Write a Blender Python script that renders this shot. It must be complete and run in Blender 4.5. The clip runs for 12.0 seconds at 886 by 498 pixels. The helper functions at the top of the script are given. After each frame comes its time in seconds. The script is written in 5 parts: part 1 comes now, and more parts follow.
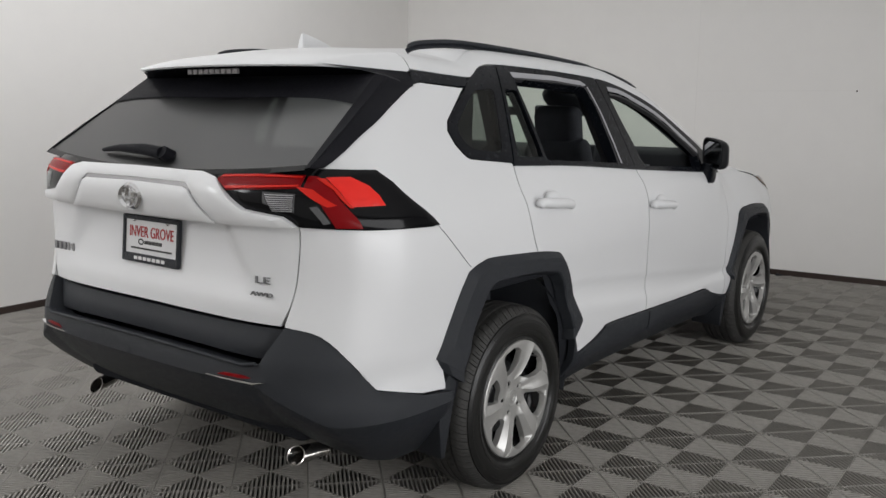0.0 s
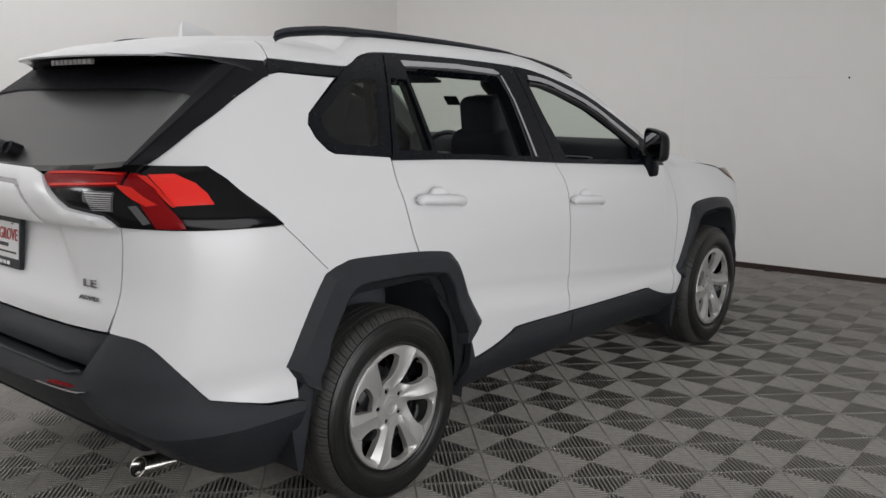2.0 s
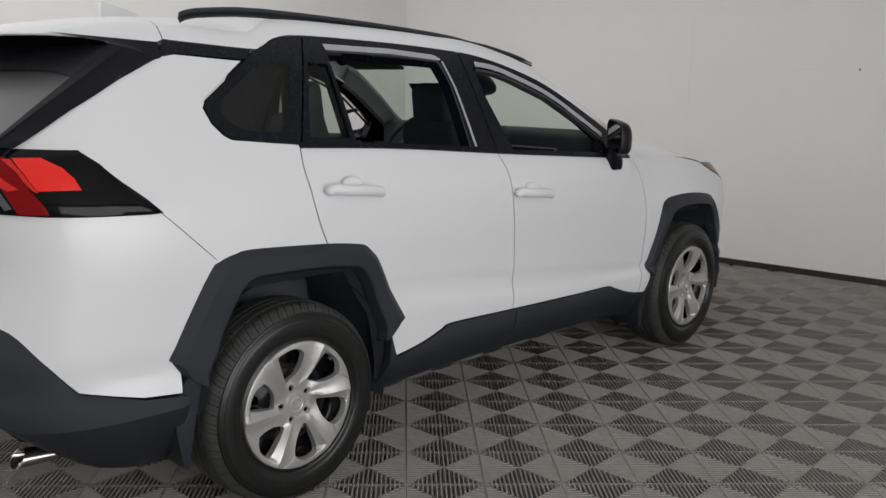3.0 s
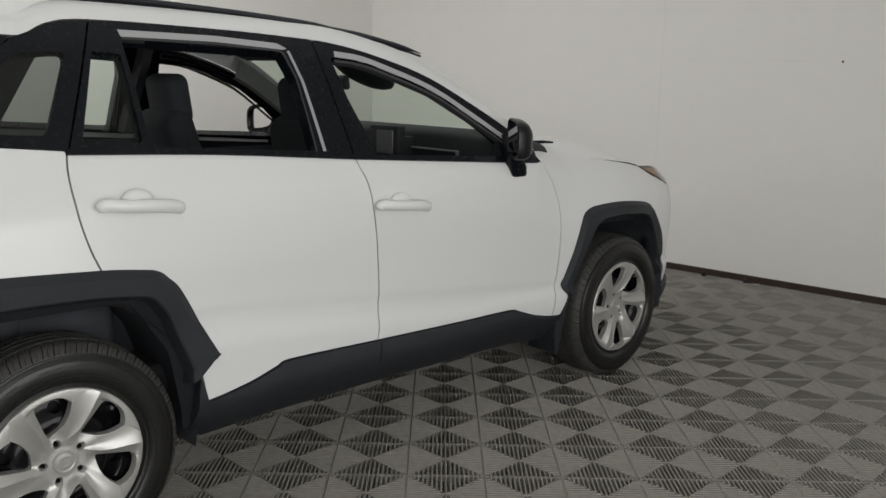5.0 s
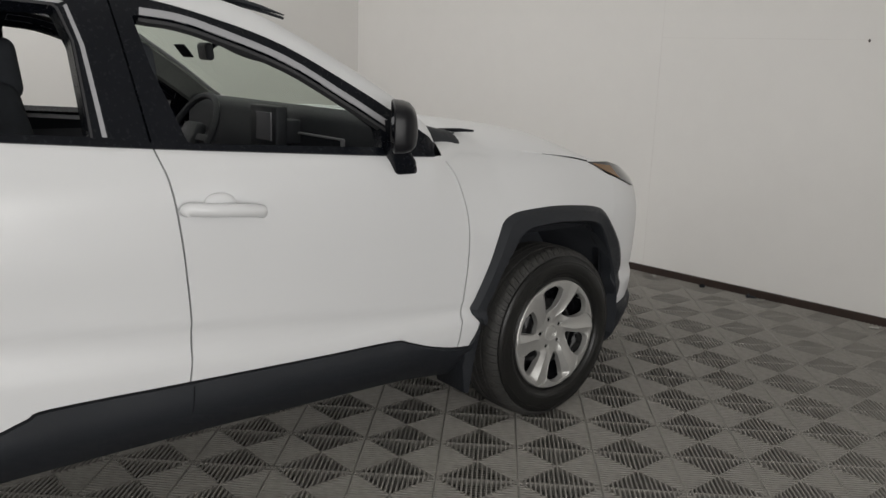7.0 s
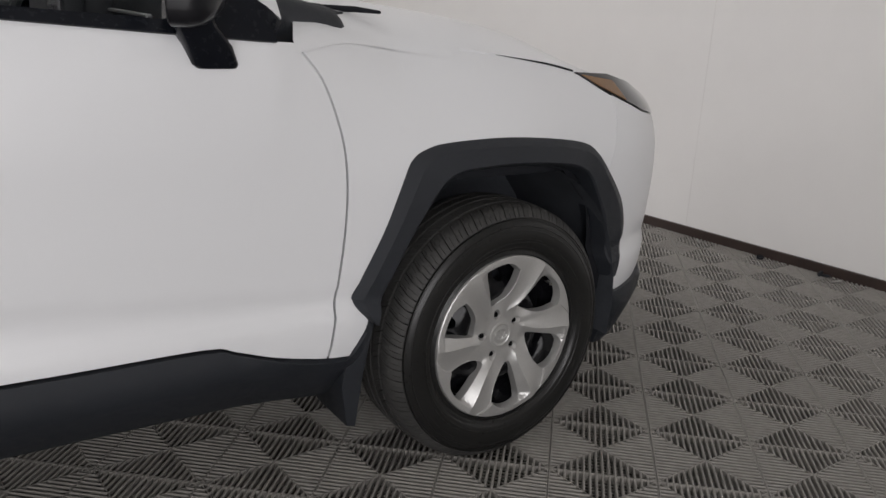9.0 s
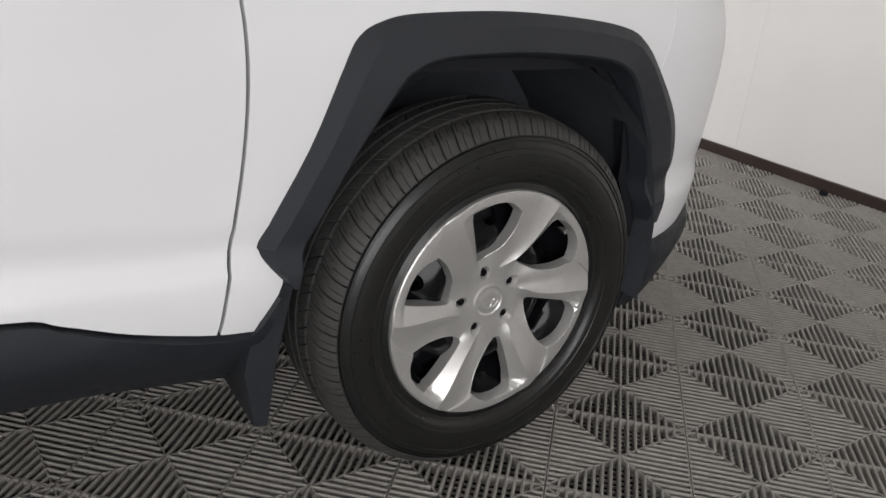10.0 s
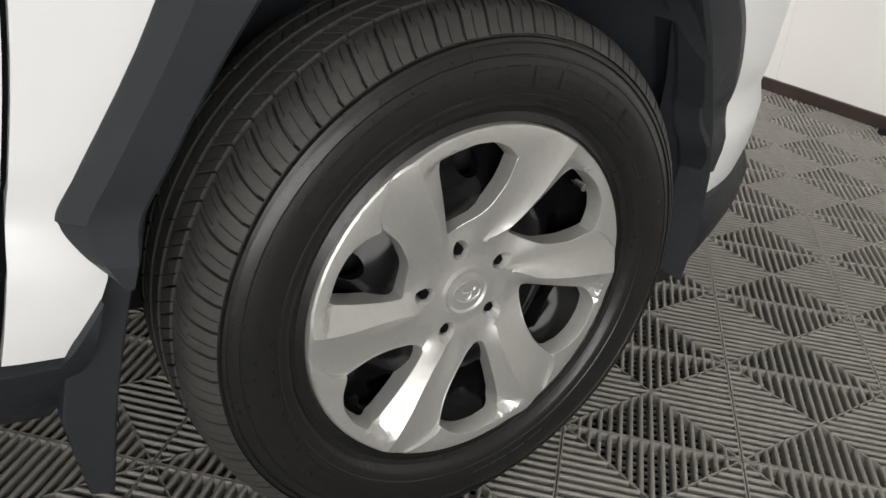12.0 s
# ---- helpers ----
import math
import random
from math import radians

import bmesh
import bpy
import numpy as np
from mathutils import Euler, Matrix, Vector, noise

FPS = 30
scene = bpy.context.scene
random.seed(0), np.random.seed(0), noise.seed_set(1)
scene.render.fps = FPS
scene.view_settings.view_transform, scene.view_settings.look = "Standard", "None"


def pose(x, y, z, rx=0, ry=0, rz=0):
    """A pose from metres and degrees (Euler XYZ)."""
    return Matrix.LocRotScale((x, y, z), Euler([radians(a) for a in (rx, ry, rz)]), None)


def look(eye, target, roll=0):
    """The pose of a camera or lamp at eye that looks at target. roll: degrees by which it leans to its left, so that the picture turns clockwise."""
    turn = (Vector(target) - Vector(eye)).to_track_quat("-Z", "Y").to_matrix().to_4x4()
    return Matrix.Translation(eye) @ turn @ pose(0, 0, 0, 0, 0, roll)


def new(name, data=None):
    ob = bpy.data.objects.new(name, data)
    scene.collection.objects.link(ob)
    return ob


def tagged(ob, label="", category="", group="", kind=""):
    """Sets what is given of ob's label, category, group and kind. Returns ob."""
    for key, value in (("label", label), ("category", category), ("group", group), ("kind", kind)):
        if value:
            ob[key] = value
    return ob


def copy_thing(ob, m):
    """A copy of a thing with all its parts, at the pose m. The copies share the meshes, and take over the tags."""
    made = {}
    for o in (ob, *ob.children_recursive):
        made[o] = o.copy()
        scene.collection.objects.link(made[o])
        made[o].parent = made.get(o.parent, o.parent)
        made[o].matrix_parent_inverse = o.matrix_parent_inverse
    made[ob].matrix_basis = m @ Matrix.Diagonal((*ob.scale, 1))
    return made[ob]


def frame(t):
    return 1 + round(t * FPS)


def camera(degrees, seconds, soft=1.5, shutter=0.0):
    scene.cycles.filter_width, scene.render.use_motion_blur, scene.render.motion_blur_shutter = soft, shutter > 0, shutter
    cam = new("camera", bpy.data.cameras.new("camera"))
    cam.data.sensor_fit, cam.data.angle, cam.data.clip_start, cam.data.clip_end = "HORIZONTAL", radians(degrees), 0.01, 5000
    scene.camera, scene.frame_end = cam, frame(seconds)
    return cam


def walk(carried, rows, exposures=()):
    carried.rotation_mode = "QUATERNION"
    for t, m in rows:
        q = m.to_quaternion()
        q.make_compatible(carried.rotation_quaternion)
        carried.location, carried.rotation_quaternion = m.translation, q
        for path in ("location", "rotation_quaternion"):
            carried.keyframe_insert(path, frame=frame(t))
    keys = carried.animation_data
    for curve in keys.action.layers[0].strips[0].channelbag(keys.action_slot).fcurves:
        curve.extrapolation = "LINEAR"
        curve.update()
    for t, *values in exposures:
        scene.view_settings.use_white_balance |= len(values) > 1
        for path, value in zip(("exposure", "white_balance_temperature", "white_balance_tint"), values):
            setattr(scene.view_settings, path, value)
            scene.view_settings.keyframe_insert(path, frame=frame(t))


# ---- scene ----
cam = camera(53.68, 12.0)
ROWS = [
    (0.0, 2.609, -2.678, 1.423, 80.87, -0.58, 37.34),
    (0.5, 2.745, -2.554, 1.432, 81.01, -0.20, 39.44),
    (1.0, 2.804, -2.446, 1.428, 80.70, -0.03, 39.51),
    (1.5, 2.865, -2.303, 1.430, 80.48, -0.32, 39.58),
    (2.0, 2.962, -2.146, 1.435, 80.12, -0.29, 40.30),
    (2.5, 3.133, -1.926, 1.436, 79.86, -0.78, 41.96),
    (3.0, 3.221, -1.723, 1.426, 79.46, -0.96, 43.67),
    (5.0, 3.312, -0.862, 1.446, 78.89, -1.07, 45.88),
    (5.5, 3.331, -0.620, 1.451, 78.30, -1.16, 46.87),
    (6.0, 3.277, -0.357, 1.443, 78.03, -1.44, 48.32),
    (6.5, 3.256, -0.119, 1.439, 77.41, -1.32, 50.19),
    (7.0, 3.178, 0.144, 1.423, 77.65, -1.98, 49.72),
    (9.0, 2.543, 1.289, 1.204, 73.70, -3.10, 54.69),
    (9.5, 2.309, 1.552, 1.141, 69.55, -4.37, 57.19),
    (10.0, 2.043, 1.770, 1.054, 67.23, -5.61, 57.04),
    (10.5, 1.851, 1.947, 0.958, 66.19, -6.64, 55.85),
    (11.0, 1.725, 2.057, 0.903, 65.41, -5.84, 57.39),
    (11.5, 1.666, 2.100, 0.889, 63.76, -5.67, 57.46),
    (12.0, 1.650, 2.119, 0.876, 63.19, -5.74, 57.45),
]
EXPOSURES = [(0, -.13, 6350, 10), (2, -.16, 6350, 11), (3, -.15, 6350, 11), (5, -.16, 6560, 7), (7, -.11, 6560, 9), (9, .04, 6420, 13), (9.5, .26, 6420, 13), (10, .50, 6420, 12), (10.5, .74, 6450, 11), (12, .82, 6600, 8)]
walk(cam, [(t, pose(*p)) for t, *p in ROWS], EXPOSURES)

# ---- light ----
world = bpy.data.worlds.new("world")
scene.world = world
world.use_nodes = True
world.node_tree.nodes["Background"].inputs[0].default_value = (1, 0.98, 0.95, 1)
world.node_tree.nodes["Background"].inputs[1].default_value = 0.02


# soft area lights out of view; the room's own lamps are unknown
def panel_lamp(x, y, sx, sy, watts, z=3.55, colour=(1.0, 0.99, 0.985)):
    data = bpy.data.lights.new("unseen_panel", "AREA")
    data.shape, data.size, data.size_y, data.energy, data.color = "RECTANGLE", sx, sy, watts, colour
    ob = new("unseen_panel_light", data)
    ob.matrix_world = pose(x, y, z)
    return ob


# unseen overhead softbox, an assumed light above the car
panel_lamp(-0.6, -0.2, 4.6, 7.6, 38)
# a brighter unseen row along the left side, added to throw shade rightwards
panel_lamp(-1.9, -0.5, 1.3, 6.4, 104)
# a wide soft upright panel along the right side, added to fill the flank
flank_fill = panel_lamp(5.9, -0.9, 2.5, 6.0, 182, 1.40)
flank_fill.matrix_world = Matrix.Translation((5.9, -0.9, 1.40)) @ pose(0, 0, 0, 0, 90, 0)
# unseen soft flood high on the rear wall: car's shadow on the front wall
flood = panel_lamp(-2.6, -5.0, 1.3, 0.9, 58, 3.05)
flood.matrix_world = look((-2.6, -5.0, 3.05), (0.3, 3.0, 0.8))

# ---- materials ----
def material(name, base, rough=0.5, metal=0.0, vary=0.0, scale=8.0, bump=0.0, bump_scale=200.0, coat=0.0, coat_rough=0.03, spec=0.5):
    m = bpy.data.materials.new(name)
    m.use_nodes = True
    n, l = m.node_tree.nodes, m.node_tree.links
    b = n["Principled BSDF"]
    b.inputs["Base Color"].default_value = (*base, 1)
    b.inputs["Roughness"].default_value = rough
    b.inputs["Metallic"].default_value = metal
    b.inputs["Coat Weight"].default_value = coat
    b.inputs["Coat Roughness"].default_value = coat_rough
    b.inputs["Specular IOR Level"].default_value = spec
    if vary or bump:
        co = n.new("ShaderNodeTexCoord")
    if vary:
        big, fine = n.new("ShaderNodeTexNoise"), n.new("ShaderNodeTexNoise")
        big.inputs["Scale"].default_value, fine.inputs["Scale"].default_value = scale, scale * 14
        big.inputs["Detail"].default_value = fine.inputs["Detail"].default_value = 6
        for t in (big, fine):
            l.new(co.outputs["Object"], t.inputs["Vector"])
        add = n.new("ShaderNodeMath")
        add.operation = "ADD"
        l.new(big.outputs["Fac"], add.inputs[0])
        l.new(fine.outputs["Fac"], add.inputs[1])
        rng = n.new("ShaderNodeMapRange")
        rng.inputs["From Min"].default_value, rng.inputs["From Max"].default_value = 0.7, 1.3
        rng.inputs["To Min"].default_value, rng.inputs["To Max"].default_value = 1 - vary, 1 + vary
        l.new(add.outputs[0], rng.inputs["Value"])
        mix = n.new("ShaderNodeVectorMath")
        mix.operation = "SCALE"
        mix.inputs[0].default_value = base
        l.new(rng.outputs[0], mix.inputs["Scale"])
        l.new(mix.outputs[0], b.inputs["Base Color"])
        r2 = n.new("ShaderNodeMapRange")
        r2.inputs["From Min"].default_value, r2.inputs["From Max"].default_value = 0.3, 0.7
        r2.inputs["To Min"].default_value, r2.inputs["To Max"].default_value = max(rough - 0.12 * min(1, vary * 5), 0.02), min(rough + 0.12 * min(1, vary * 5), 1)
        l.new(fine.outputs["Fac"], r2.inputs["Value"])
        l.new(r2.outputs[0], b.inputs["Roughness"])
    if bump:
        t = n.new("ShaderNodeTexNoise")
        t.inputs["Scale"].default_value = bump_scale
        t.inputs["Detail"].default_value = 4
        l.new(co.outputs["Object"], t.inputs["Vector"])
        bp = n.new("ShaderNodeBump")
        bp.inputs["Strength"].default_value = bump
        bp.inputs["Distance"].default_value = 0.002
        l.new(t.outputs["Fac"], bp.inputs["Height"])
        l.new(bp.outputs[0], b.inputs["Normal"])
    return m


WALL = material("painted_wall", (0.80, 0.785, 0.765), 0.7, vary=0.012, scale=0.5, bump=0.06, bump_scale=90)
CEIL = material("ceiling_paint", (0.7, 0.7, 0.68), 0.8, vary=0.03)
BASE = material("dark_baseboard", (0.035, 0.022, 0.018), 0.5, vary=0.25, scale=6)
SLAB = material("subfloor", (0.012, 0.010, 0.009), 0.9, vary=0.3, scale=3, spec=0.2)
TILE = material("grey_plastic_tile", (0.300, 0.285, 0.262), 0.48, vary=0.16, scale=2.5, bump=0.2, bump_scale=400, spec=0.25)
PAINT = material("white_paint", (0.74, 0.745, 0.755), 0.35, vary=0.0, coat=0.35, coat_rough=0.16)
CLAD = material("textured_black_plastic", (0.020, 0.0225, 0.0275), 0.5, vary=0.12, scale=5, bump=0.5, bump_scale=1500, spec=0.35)
GLOSS = material("gloss_black", (0.006, 0.006, 0.008), 0.08, coat=1.0)
RUBBER = material("tyre_rubber", (0.013, 0.013, 0.0125), 0.33, vary=0.10, scale=9, bump=0.08, bump_scale=300, spec=0.38, coat=0.06, coat_rough=0.1)
TREAD = material("dusty_tread_rubber", (0.050, 0.049, 0.047), 0.55, vary=0.22, scale=14, bump=0.2, bump_scale=350, spec=0.3)
SILVER = material("silver_wheel_cover", (0.52, 0.515, 0.50), 0.39, metal=0.6, vary=0.05, scale=10, coat=0.1, coat_rough=0.2)
DARK = material("matte_black", (0.016, 0.017, 0.020), 0.9, spec=0.1)
STEEL = material("black_painted_steel", (0.005, 0.005, 0.006), 0.16, spec=0.22)
LINER = material("wheel_well_plastic", (0.056, 0.060, 0.068), 0.9, vary=0.15, spec=0.1)
TRIM_BLACK = material("black_pillar_plastic", (0.012, 0.012, 0.015), 0.5, vary=0.1, scale=6, spec=0.08)
SHELL = material("black_mirror_shell", (0.010, 0.010, 0.012), 0.3, spec=0.3)
CHROME = material("chrome", (0.75, 0.75, 0.76), 0.08, metal=1.0)
BADGE = material("dark_chrome_badge", (0.30, 0.30, 0.31), 0.12, metal=1.0)
FRAME = material("black_window_frame", (0.0065, 0.0075, 0.0105), 0.24, vary=0.1, scale=6, spec=0.2)


def pane(name, tint, shine, most, rough=0.03):
    """Thin glass: what is behind shows through, tinted, with a sheen that grows at a slant."""
    m = bpy.data.materials.new(name)
    m.use_nodes = True
    n, l = m.node_tree.nodes, m.node_tree.links
    n.remove(n["Principled BSDF"])
    mixs, gl, tr, lw, k = n.new("ShaderNodeMixShader"), n.new("ShaderNodeBsdfGlossy"), n.new("ShaderNodeBsdfTransparent"), n.new("ShaderNodeLayerWeight"), n.new("ShaderNodeMapRange")
    lw.inputs["Blend"].default_value = 0.25
    k.inputs["To Min"].default_value, k.inputs["To Max"].default_value = shine, most
    gl.inputs["Roughness"].default_value = rough
    tr.inputs["Color"].default_value = (*tint, 1)
    l.new(lw.outputs["Facing"], k.inputs["Value"])
    l.new(k.outputs[0], mixs.inputs[0])
    l.new(tr.outputs[0], mixs.inputs[1])
    l.new(gl.outputs[0], mixs.inputs[2])
    l.new(mixs.outputs[0], n["Material Output"].inputs["Surface"])
    return m


TINT = pane("tinted_glass", (0.11, 0.12, 0.12), 0.10, 0.4, 0.28)
PRIVACY = pane("quarter_glass", (0.30, 0.33, 0.31), 0.03, 0.25)
GREEN = pane("green_glass", (0.76, 0.84, 0.77), 0.02, 0.2)
HOUSING = material("black_lamp_housing", (0.004, 0.004, 0.005), 0.12, spec=0.2)

# ---- helpers for building ----
def part(name, bm, mat, parent=None, label="", smooth=False, sharp=0.6):
    """Links a bmesh as one mesh object under a thing or a part."""
    me = bpy.data.meshes.new(name)
    bm.normal_update()
    if smooth:
        for f in bm.faces:
            f.smooth = True
        for e in bm.edges:
            if len(e.link_faces) == 2 and e.calc_face_angle(0) > sharp:
                e.smooth = False
    bm.to_mesh(me)
    bm.free()
    me.materials.append(mat)
    ob = new(name, me)
    if parent:
        ob.parent = parent
    if label:
        ob["label"] = label
    return ob


def box(bm, x0, y0, z0, x1, y1, z1, m=None):
    v = [bm.verts.new((x, y, z)) for x in (x0, x1) for y in (y0, y1) for z in (z0, z1)]
    if m:
        for w in v:
            w.co = m @ w.co
    for q in ((0, 1, 3, 2), (4, 6, 7, 5), (0, 4, 5, 1), (2, 3, 7, 6), (0, 2, 6, 4), (1, 5, 7, 3)):
        bm.faces.new([v[i] for i in q])
    return v


# ---- the room ----
FAR_LEFT, REAR_Y, RIGHT_X, HIGH = (-2.95, -5.6), -5.6, 6.4, 3.6


def front_y(x):
    """The front wall stands a little askew."""
    return 5.17 + 0.07 * x


CORNER, FRONT_RIGHT = (-3.672, front_y(-3.672)), (RIGHT_X, front_y(RIGHT_X))


def slab(name, corners, z0, z1, mat, label="", category=""):
    bm = bmesh.new()
    lo = [bm.verts.new((x, y, z0)) for x, y in corners]
    hi = [bm.verts.new((x, y, z1)) for x, y in corners]
    bm.faces.new(lo[::-1])
    bm.faces.new(hi)
    k = len(corners)
    for i in range(k):
        bm.faces.new((lo[i], lo[(i + 1) % k], hi[(i + 1) % k], hi[i]))
    bmesh.ops.recalc_face_normals(bm, faces=bm.faces)
    return tagged(part(name, bm, mat), label, category, kind="structure")


def wall_run(name, a, b, label):
    """A wall 0.15 m thick behind the line a-b, the room on its right side."""
    a, b = Vector(a), Vector(b)
    d = (b - a).normalized()
    out = Vector((-d.y, d.x)) * 0.15
    slab(name, [a, b, b + out * 3, a + out * 3], -0.03, HIGH, WALL, label, "wall")


wall_run("wall_left", FAR_LEFT, CORNER, "plain pale grey painted studio wall with a dark baseboard")
wall_run("wall_front", CORNER, FRONT_RIGHT, "pale grey painted studio wall with faint panel seams")
wall_run("wall_right", FRONT_RIGHT, (RIGHT_X, REAR_Y), "plain pale grey painted studio wall")
wall_run("wall_rear", (RIGHT_X, REAR_Y), FAR_LEFT, "plain pale grey painted studio wall")
slab("ceiling", [(-4.2, -5.8), (6.6, -5.8), (6.6, 6.1), (-4.2, 6.1)], HIGH, HIGH + 0.1, CEIL, "white painted ceiling over the studio", "ceiling")
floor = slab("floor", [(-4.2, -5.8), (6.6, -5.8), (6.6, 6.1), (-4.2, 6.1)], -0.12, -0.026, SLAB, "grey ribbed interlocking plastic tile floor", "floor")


def baseboard(name, a, b):
    a, b = Vector(a), Vector(b)
    d = (b - a).normalized()
    inn = Vector((d.y, -d.x)) * 0.018
    slab(name, [a + inn, b + inn, b, a], -0.01, 0.046, BASE, "dark brown baseboard along the wall foot", "baseboard")


baseboard("baseboard_left", FAR_LEFT, CORNER)
baseboard("baseboard_front", CORNER, FRONT_RIGHT)

# faint panel seams and a small mark on the front wall
SEAM = material("filled_seam", (0.74, 0.72, 0.70), 0.7, vary=0.06, scale=3)
wall = bpy.data.objects["wall_front"]
for lo, hi in (((-.0015, -.0012, .046), (.0015, .001, 3.58)), ((0, -.0012, 1.600), (1.33, .001, 1.603))):
    bm = bmesh.new()
    box(bm, *lo, *hi, pose(-.46, front_y(-.46), 0, 0, 0, 4.004))
    part("panel_seam", bm, SEAM, wall)
bm = bmesh.new()
bmesh.ops.create_uvsphere(bm, u_segments=10, v_segments=6, radius=1, matrix=pose(.872, front_y(.872) - .002, 1.597) @ Matrix.Diagonal((.007, .004, .009, 1)))
part("screw_hole", bm, BASE, wall, "small dark mark on the wall", smooth=True)

# ---- the car's surface ----
from mathutils.geometry import delaunay_2d_cdt


def smooth_curve(xs, ys):
    """A monotone cubic through the points."""
    xs, ys = np.array(xs, float), np.array(ys, float)
    h = np.diff(xs)
    d = np.diff(ys) / h
    m = np.zeros(len(xs))
    m[0], m[-1] = d[0], d[-1]
    for i in range(1, len(xs) - 1):
        if d[i - 1] * d[i] > 0:
            w1, w2 = 2 * h[i] + h[i - 1], h[i] + 2 * h[i - 1]
            m[i] = (w1 + w2) / (w1 / d[i - 1] + w2 / d[i])

    def f(x):
        x = min(max(x, xs[0]), xs[-1])
        i = min(max(int(np.searchsorted(xs, x)) - 1, 0), len(xs) - 2)
        t = (x - xs[i]) / h[i]
        return float((2 * t**3 - 3 * t * t + 1) * ys[i] + (t**3 - 2 * t * t + t) * h[i] * m[i] + (3 * t * t - 2 * t**3) * ys[i + 1] + (t**3 - t * t) * h[i] * m[i + 1])

    return f


def ease(x, lo, hi):
    t = max(0.0, min(1.0, (x - lo) / (hi - lo)))
    return t * t * (3 - 2 * t)


# half width by height, rear end and nose by height
SIDE_X = smooth_curve([.20, .28, .36, .44, .50, .565, .605, .630, .66, .78, .90, 1.0, 1.07, 1.13, 1.30, 1.50, 1.60, 1.70], [.84, .872, .898, .914, .9145, .8980, .8965, .9030, .9040, .910, .917, .915, .903, .872, .79, .684, .622, .55])
REAR_END = smooth_curve([.20, .30, .38, .50, .62, .75, .90, 1.05, 1.15, 1.24, 1.35], [-.78, -.83, -.90, -.965, -.98, -.955, -.925, -.93, -.95, -.90, -.80])
NOSE = smooth_curve([.20, .30, .45, .70, .90, 1.0, 1.06], [3.46, 3.52, 3.59, 3.62, 3.57, 3.42, 3.30])
TAPER = smooth_curve([2.4, 2.7, 3.0, 3.3], [0.0, .008, .035, .05])
R0, F0 = -0.35, 3.0


def corner_table(power, deep, wide):
    """Arc length against angle along a rounded corner."""
    ang = np.linspace(0, 1, 2001) ** 2 * math.pi / 2
    ang = np.unique(np.concatenate([ang, math.pi / 2 - ang]))
    u, v = np.sin(ang) ** power * deep, np.maximum(np.cos(ang), 0) ** power * wide
    return ang, np.concatenate([[0], np.cumsum(np.hypot(np.diff(u), np.diff(v)))])


RANG, RLEN = corner_table(0.5, 0.59, 0.91)
FANG, FLEN = corner_table(2 / 2.6, 0.60, 0.88)
REAR_C, FRONT_C = R0 - float(RLEN[-1]), F0 + float(FLEN[-1])


def skin(s, z):
    """The painted surface: s is y along the flank, and runs on round the rear corner (to REAR_C) and the front one (to FRONT_C)."""
    # the crease low on the doors falls towards the front
    slope = .105 * max(-.9, min(.7, s - 1.40)) * ease(z, .46, .56) * (1 - ease(z, .70, .86)) if s > R0 else 0
    x = SIDE_X(z + slope)
    if s < R0:
        a = float(np.interp(R0 - s, RLEN, RANG))
        return Vector((x * max(math.cos(a), 0) ** 0.5, R0 - (R0 - REAR_END(z)) * math.sin(a) ** 0.5, z))
    if s > 2.05:
        x -= (0.8 * max(0.0, z - 0.80) ** 1.5 + 2.2 * max(0.0, z - 1.0) ** 2) * min(1.0, (s - 2.05) / 0.35)
    if s > F0:
        a = float(np.interp(s - F0, FLEN, FANG))
        u, v = math.sin(a) ** (2 / 2.6), max(math.cos(a), 0) ** (2 / 2.6)
        y = F0 + (NOSE(z) - F0) * u
        return Vector(((x - TAPER(y)) * v, y, z))
    for hub in (0.0, 2.69):
        r = math.hypot(s - hub, (z - 0.36) * 1.05)
        if r < 0.78:
            fade = min(1, (s - R0) / 0.12, (F0 - s) / 0.12)
            x += 0.014 * fade * (1 - min(1, max(0, (r - 0.5) / 0.28))) ** 2
    return Vector((x - TAPER(s), s, z))


def at_x(x, z):
    """The point of the skin's map on the rear, x from the middle."""
    return (R0 - float(np.interp(math.acos(min(1, (abs(x) / SIDE_X(z)) ** 2)), RANG, RLEN)), z)


def at_y(y, z):
    """The point of the skin's map at y, also round the corners."""
    if y < R0:
        return (R0 - float(np.interp(math.asin(min(1, ((R0 - y) / (R0 - REAR_END(z))) ** 2)), RANG, RLEN)), z)
    if y > F0:
        return (F0 + float(np.interp(math.asin(min(1, ((y - F0) / (NOSE(z) - F0)) ** 1.3)), FANG, FLEN)), z)
    return (y, z)


def bend(points, n=6):
    """A smooth open line through the points (Catmull-Rom)."""
    p = [Vector(q) for q in points]
    p = [2 * p[0] - p[1]] + p + [2 * p[-1] - p[-2]]
    out = []
    for i in range(1, len(p) - 2):
        for k in range(n):
            t = k / n
            out.append(0.5 * (2 * p[i] + (p[i + 1] - p[i - 1]) * t + (2 * p[i - 1] - 5 * p[i] + 4 * p[i + 1] - p[i + 2]) * t * t + (3 * p[i] - p[i - 1] - 3 * p[i + 1] + p[i + 2]) * t**3))
    out.append(p[-2])
    return [tuple(q) for q in out]


def rounded(poly, r, n=4):
    """A closed outline with its corners rounded."""
    out, k = [], len(poly)
    for i in range(k):
        a, b, c = Vector(poly[i - 1]), Vector(poly[i]), Vector(poly[(i + 1) % k])
        d = min(r, (a - b).length * 0.45, (c - b).length * 0.45)
        p, q = b + (a - b).normalized() * d, b + (c - b).normalized() * d
        for j in range(n + 1):
            t = j / n
            out.append(tuple((1 - t) ** 2 * p + 2 * t * (1 - t) * b + t * t * q))
    return out


